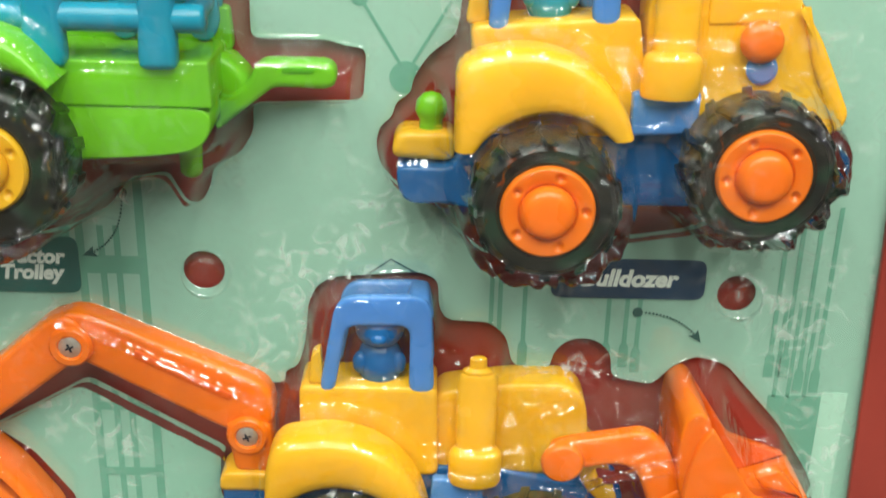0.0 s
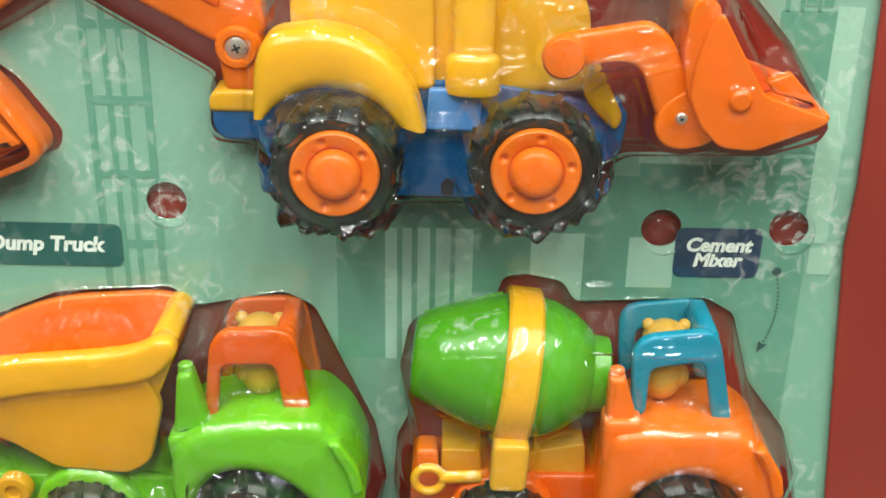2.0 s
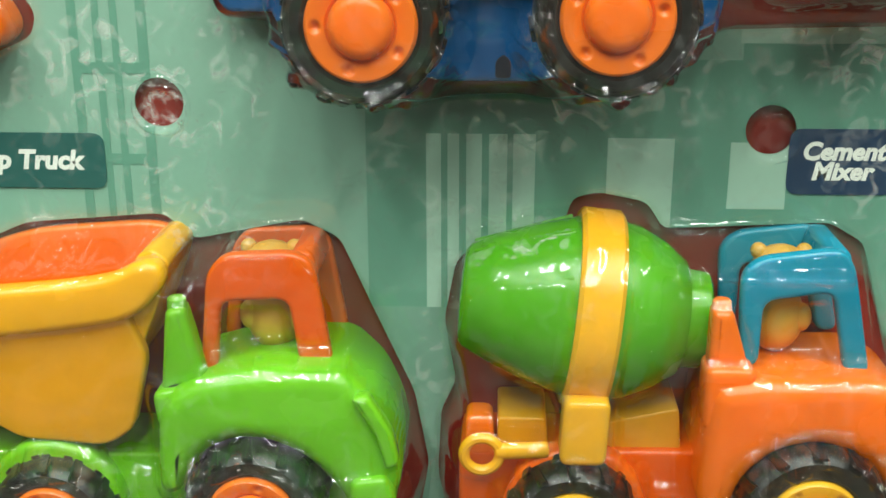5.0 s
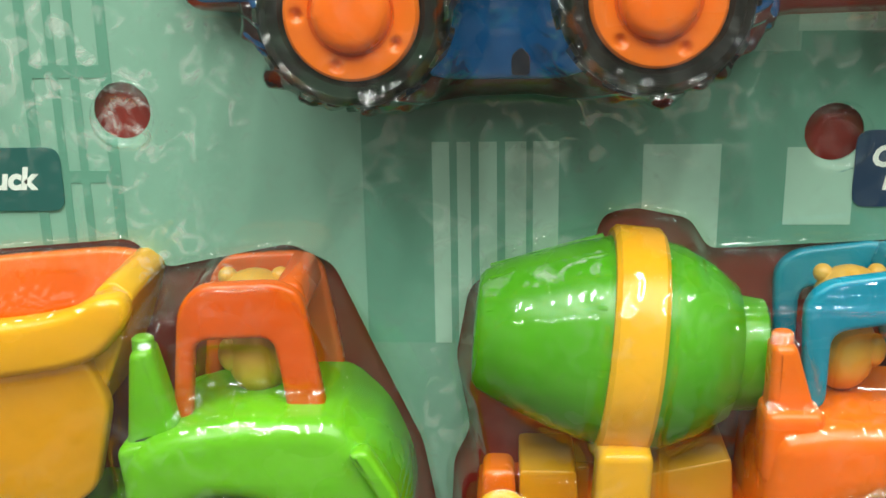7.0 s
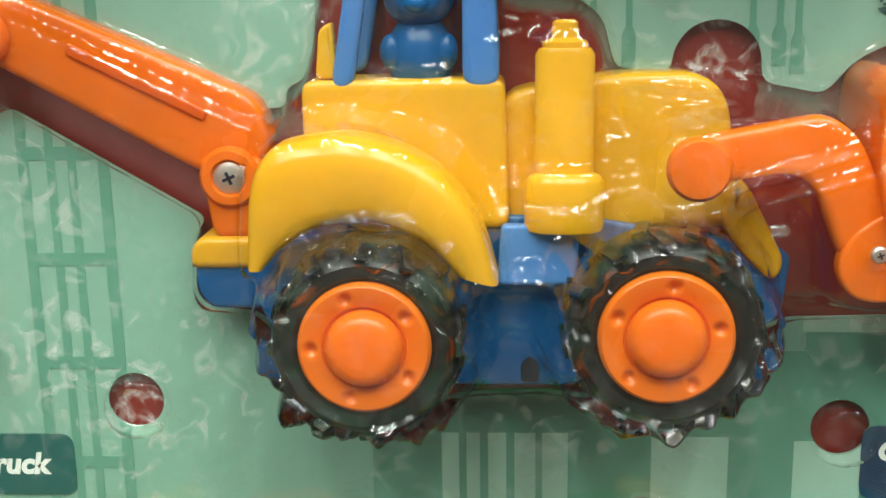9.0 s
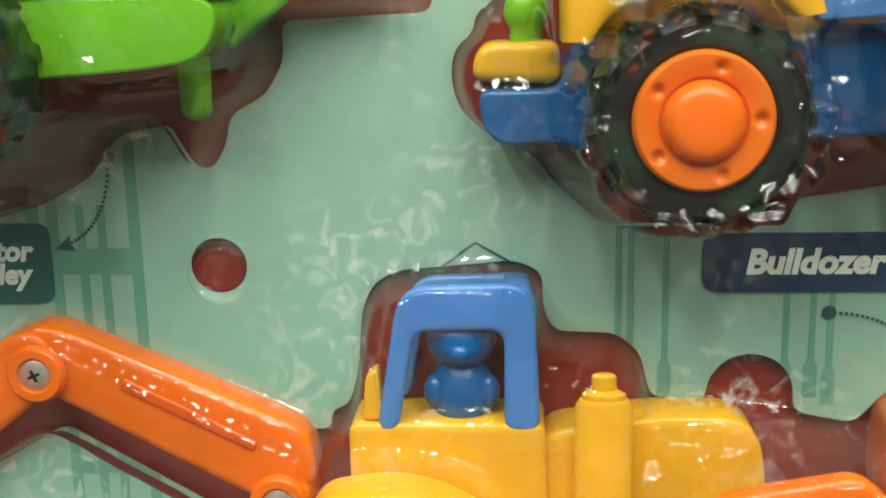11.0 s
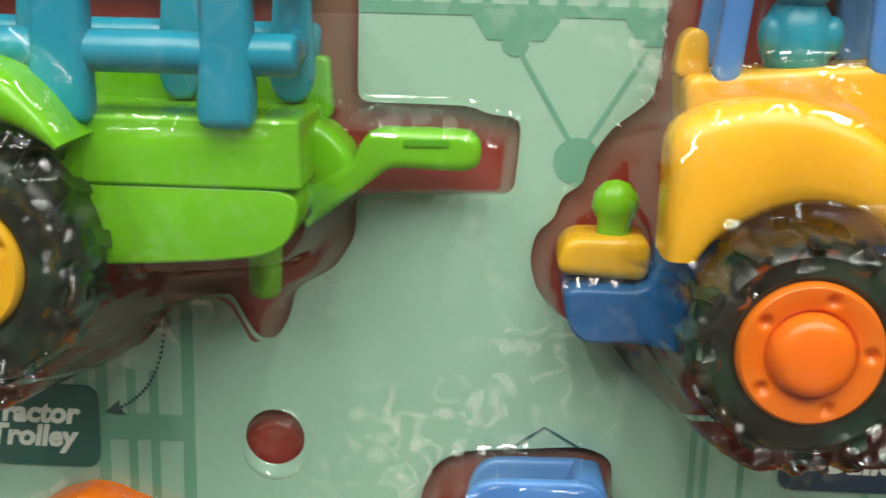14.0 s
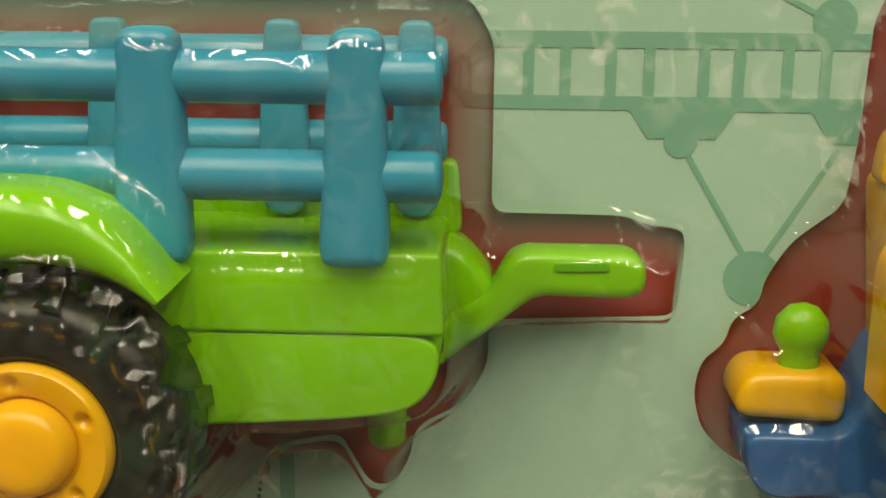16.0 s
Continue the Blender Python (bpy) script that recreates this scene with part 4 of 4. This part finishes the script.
for k, (cx, cz, r, h) in enumerate(WHEELS):
    rr, a = np.hypot(X - cx, Z - cz), np.arctan2(Z - cz, X - cx)
    skirt = r + 4.6 + 1.9 * np.abs(np.sin(a * 6 + cx)) + 0.7 * np.sin(a * 5 + cz) + 0.5 * np.sin(a * 17 + cz) - rr
    owner = np.where(skirt > reach, (1, 1, 2, 2, 3, 4, 4, 5, 5)[k], owner)
    reach = np.maximum(reach, skirt)
    H = np.maximum(H, dome(skirt, h + 1, 6.0, 2.4))
    crease = np.maximum(crease, np.clip(1.7 - np.abs(rr - r) / (r * 0.17), 0, 1) * (skirt > 0.5))
H = softened(np.minimum(H, np.clip(reach, 0, None) * 6.5), 5)
crease = softened(crease, 6)
bent = softened(facets(5.0, 4), 2) + 0.8 * softened(facets(3.0, 5), 1)
H += crease * (1.6 + 0.85 * bent)
H = softened(np.maximum(H, np.where(front > 0, front + 0.8, 0)), 2)
# a small rolled lip where each dome leaves the card
H += 0.9 * np.exp(-((reach + 0.6) / 0.8) ** 2) * (front <= 0)
# waves in the formed film, a flatter ripple and small dents where it lies on the card
formed = np.clip((H - 2) / 6, 0, 1)
H += formed * (0.05 * softened(facets(14, 6), 14) + 0.05 * softened(facets(6, 7), 5))
H += (1 - formed) * (0.45 + 0.022 * softened(facets(20, 8), 16) + 0.02 * softened(facets(7, 9), 4))
H = np.maximum(H, 0.8)
for cx, cz, r in HOLES:
    rr = np.hypot(X - cx - 0.8, Z - cz + 1.2)
    H = np.maximum(H, 0.8 + dome(r + 1.4 - rr, 5.0, 2.0) - dome(r - 1.2 - rr, 3.4, 2.0))
P = np.stack([X / 1000, -H / 1000, 1.3 + Z / 1000], -1).reshape(-1, 3)
grid = np.arange(P.shape[0]).reshape(X.shape)
quads = np.stack([grid[:-1, :-1], grid[:-1, 1:], grid[1:, 1:], grid[1:, :-1]], -1).reshape(-1, 4)
owner = np.where(reach > 0, owner, 0)[:-1, :-1].reshape(-1)
blister = thing("blister", "clear crinkled plastic blister formed over the toys", "blister pack")
for n in range(6):
    own = quads[owner == n]
    used, back = np.unique(own, return_inverse=True)
    me = bpy.data.meshes.new("dome" if n else "flange")
    me.from_pydata(P[used].tolist(), [], back.reshape(-1, 4).tolist())
    shell = link("dome" if n else "flange", me, FILM if n else FLANGE, blister, "clear raised dome" if n else "flat scuffed film lying on the card", 180)
    shell.visible_shadow = False
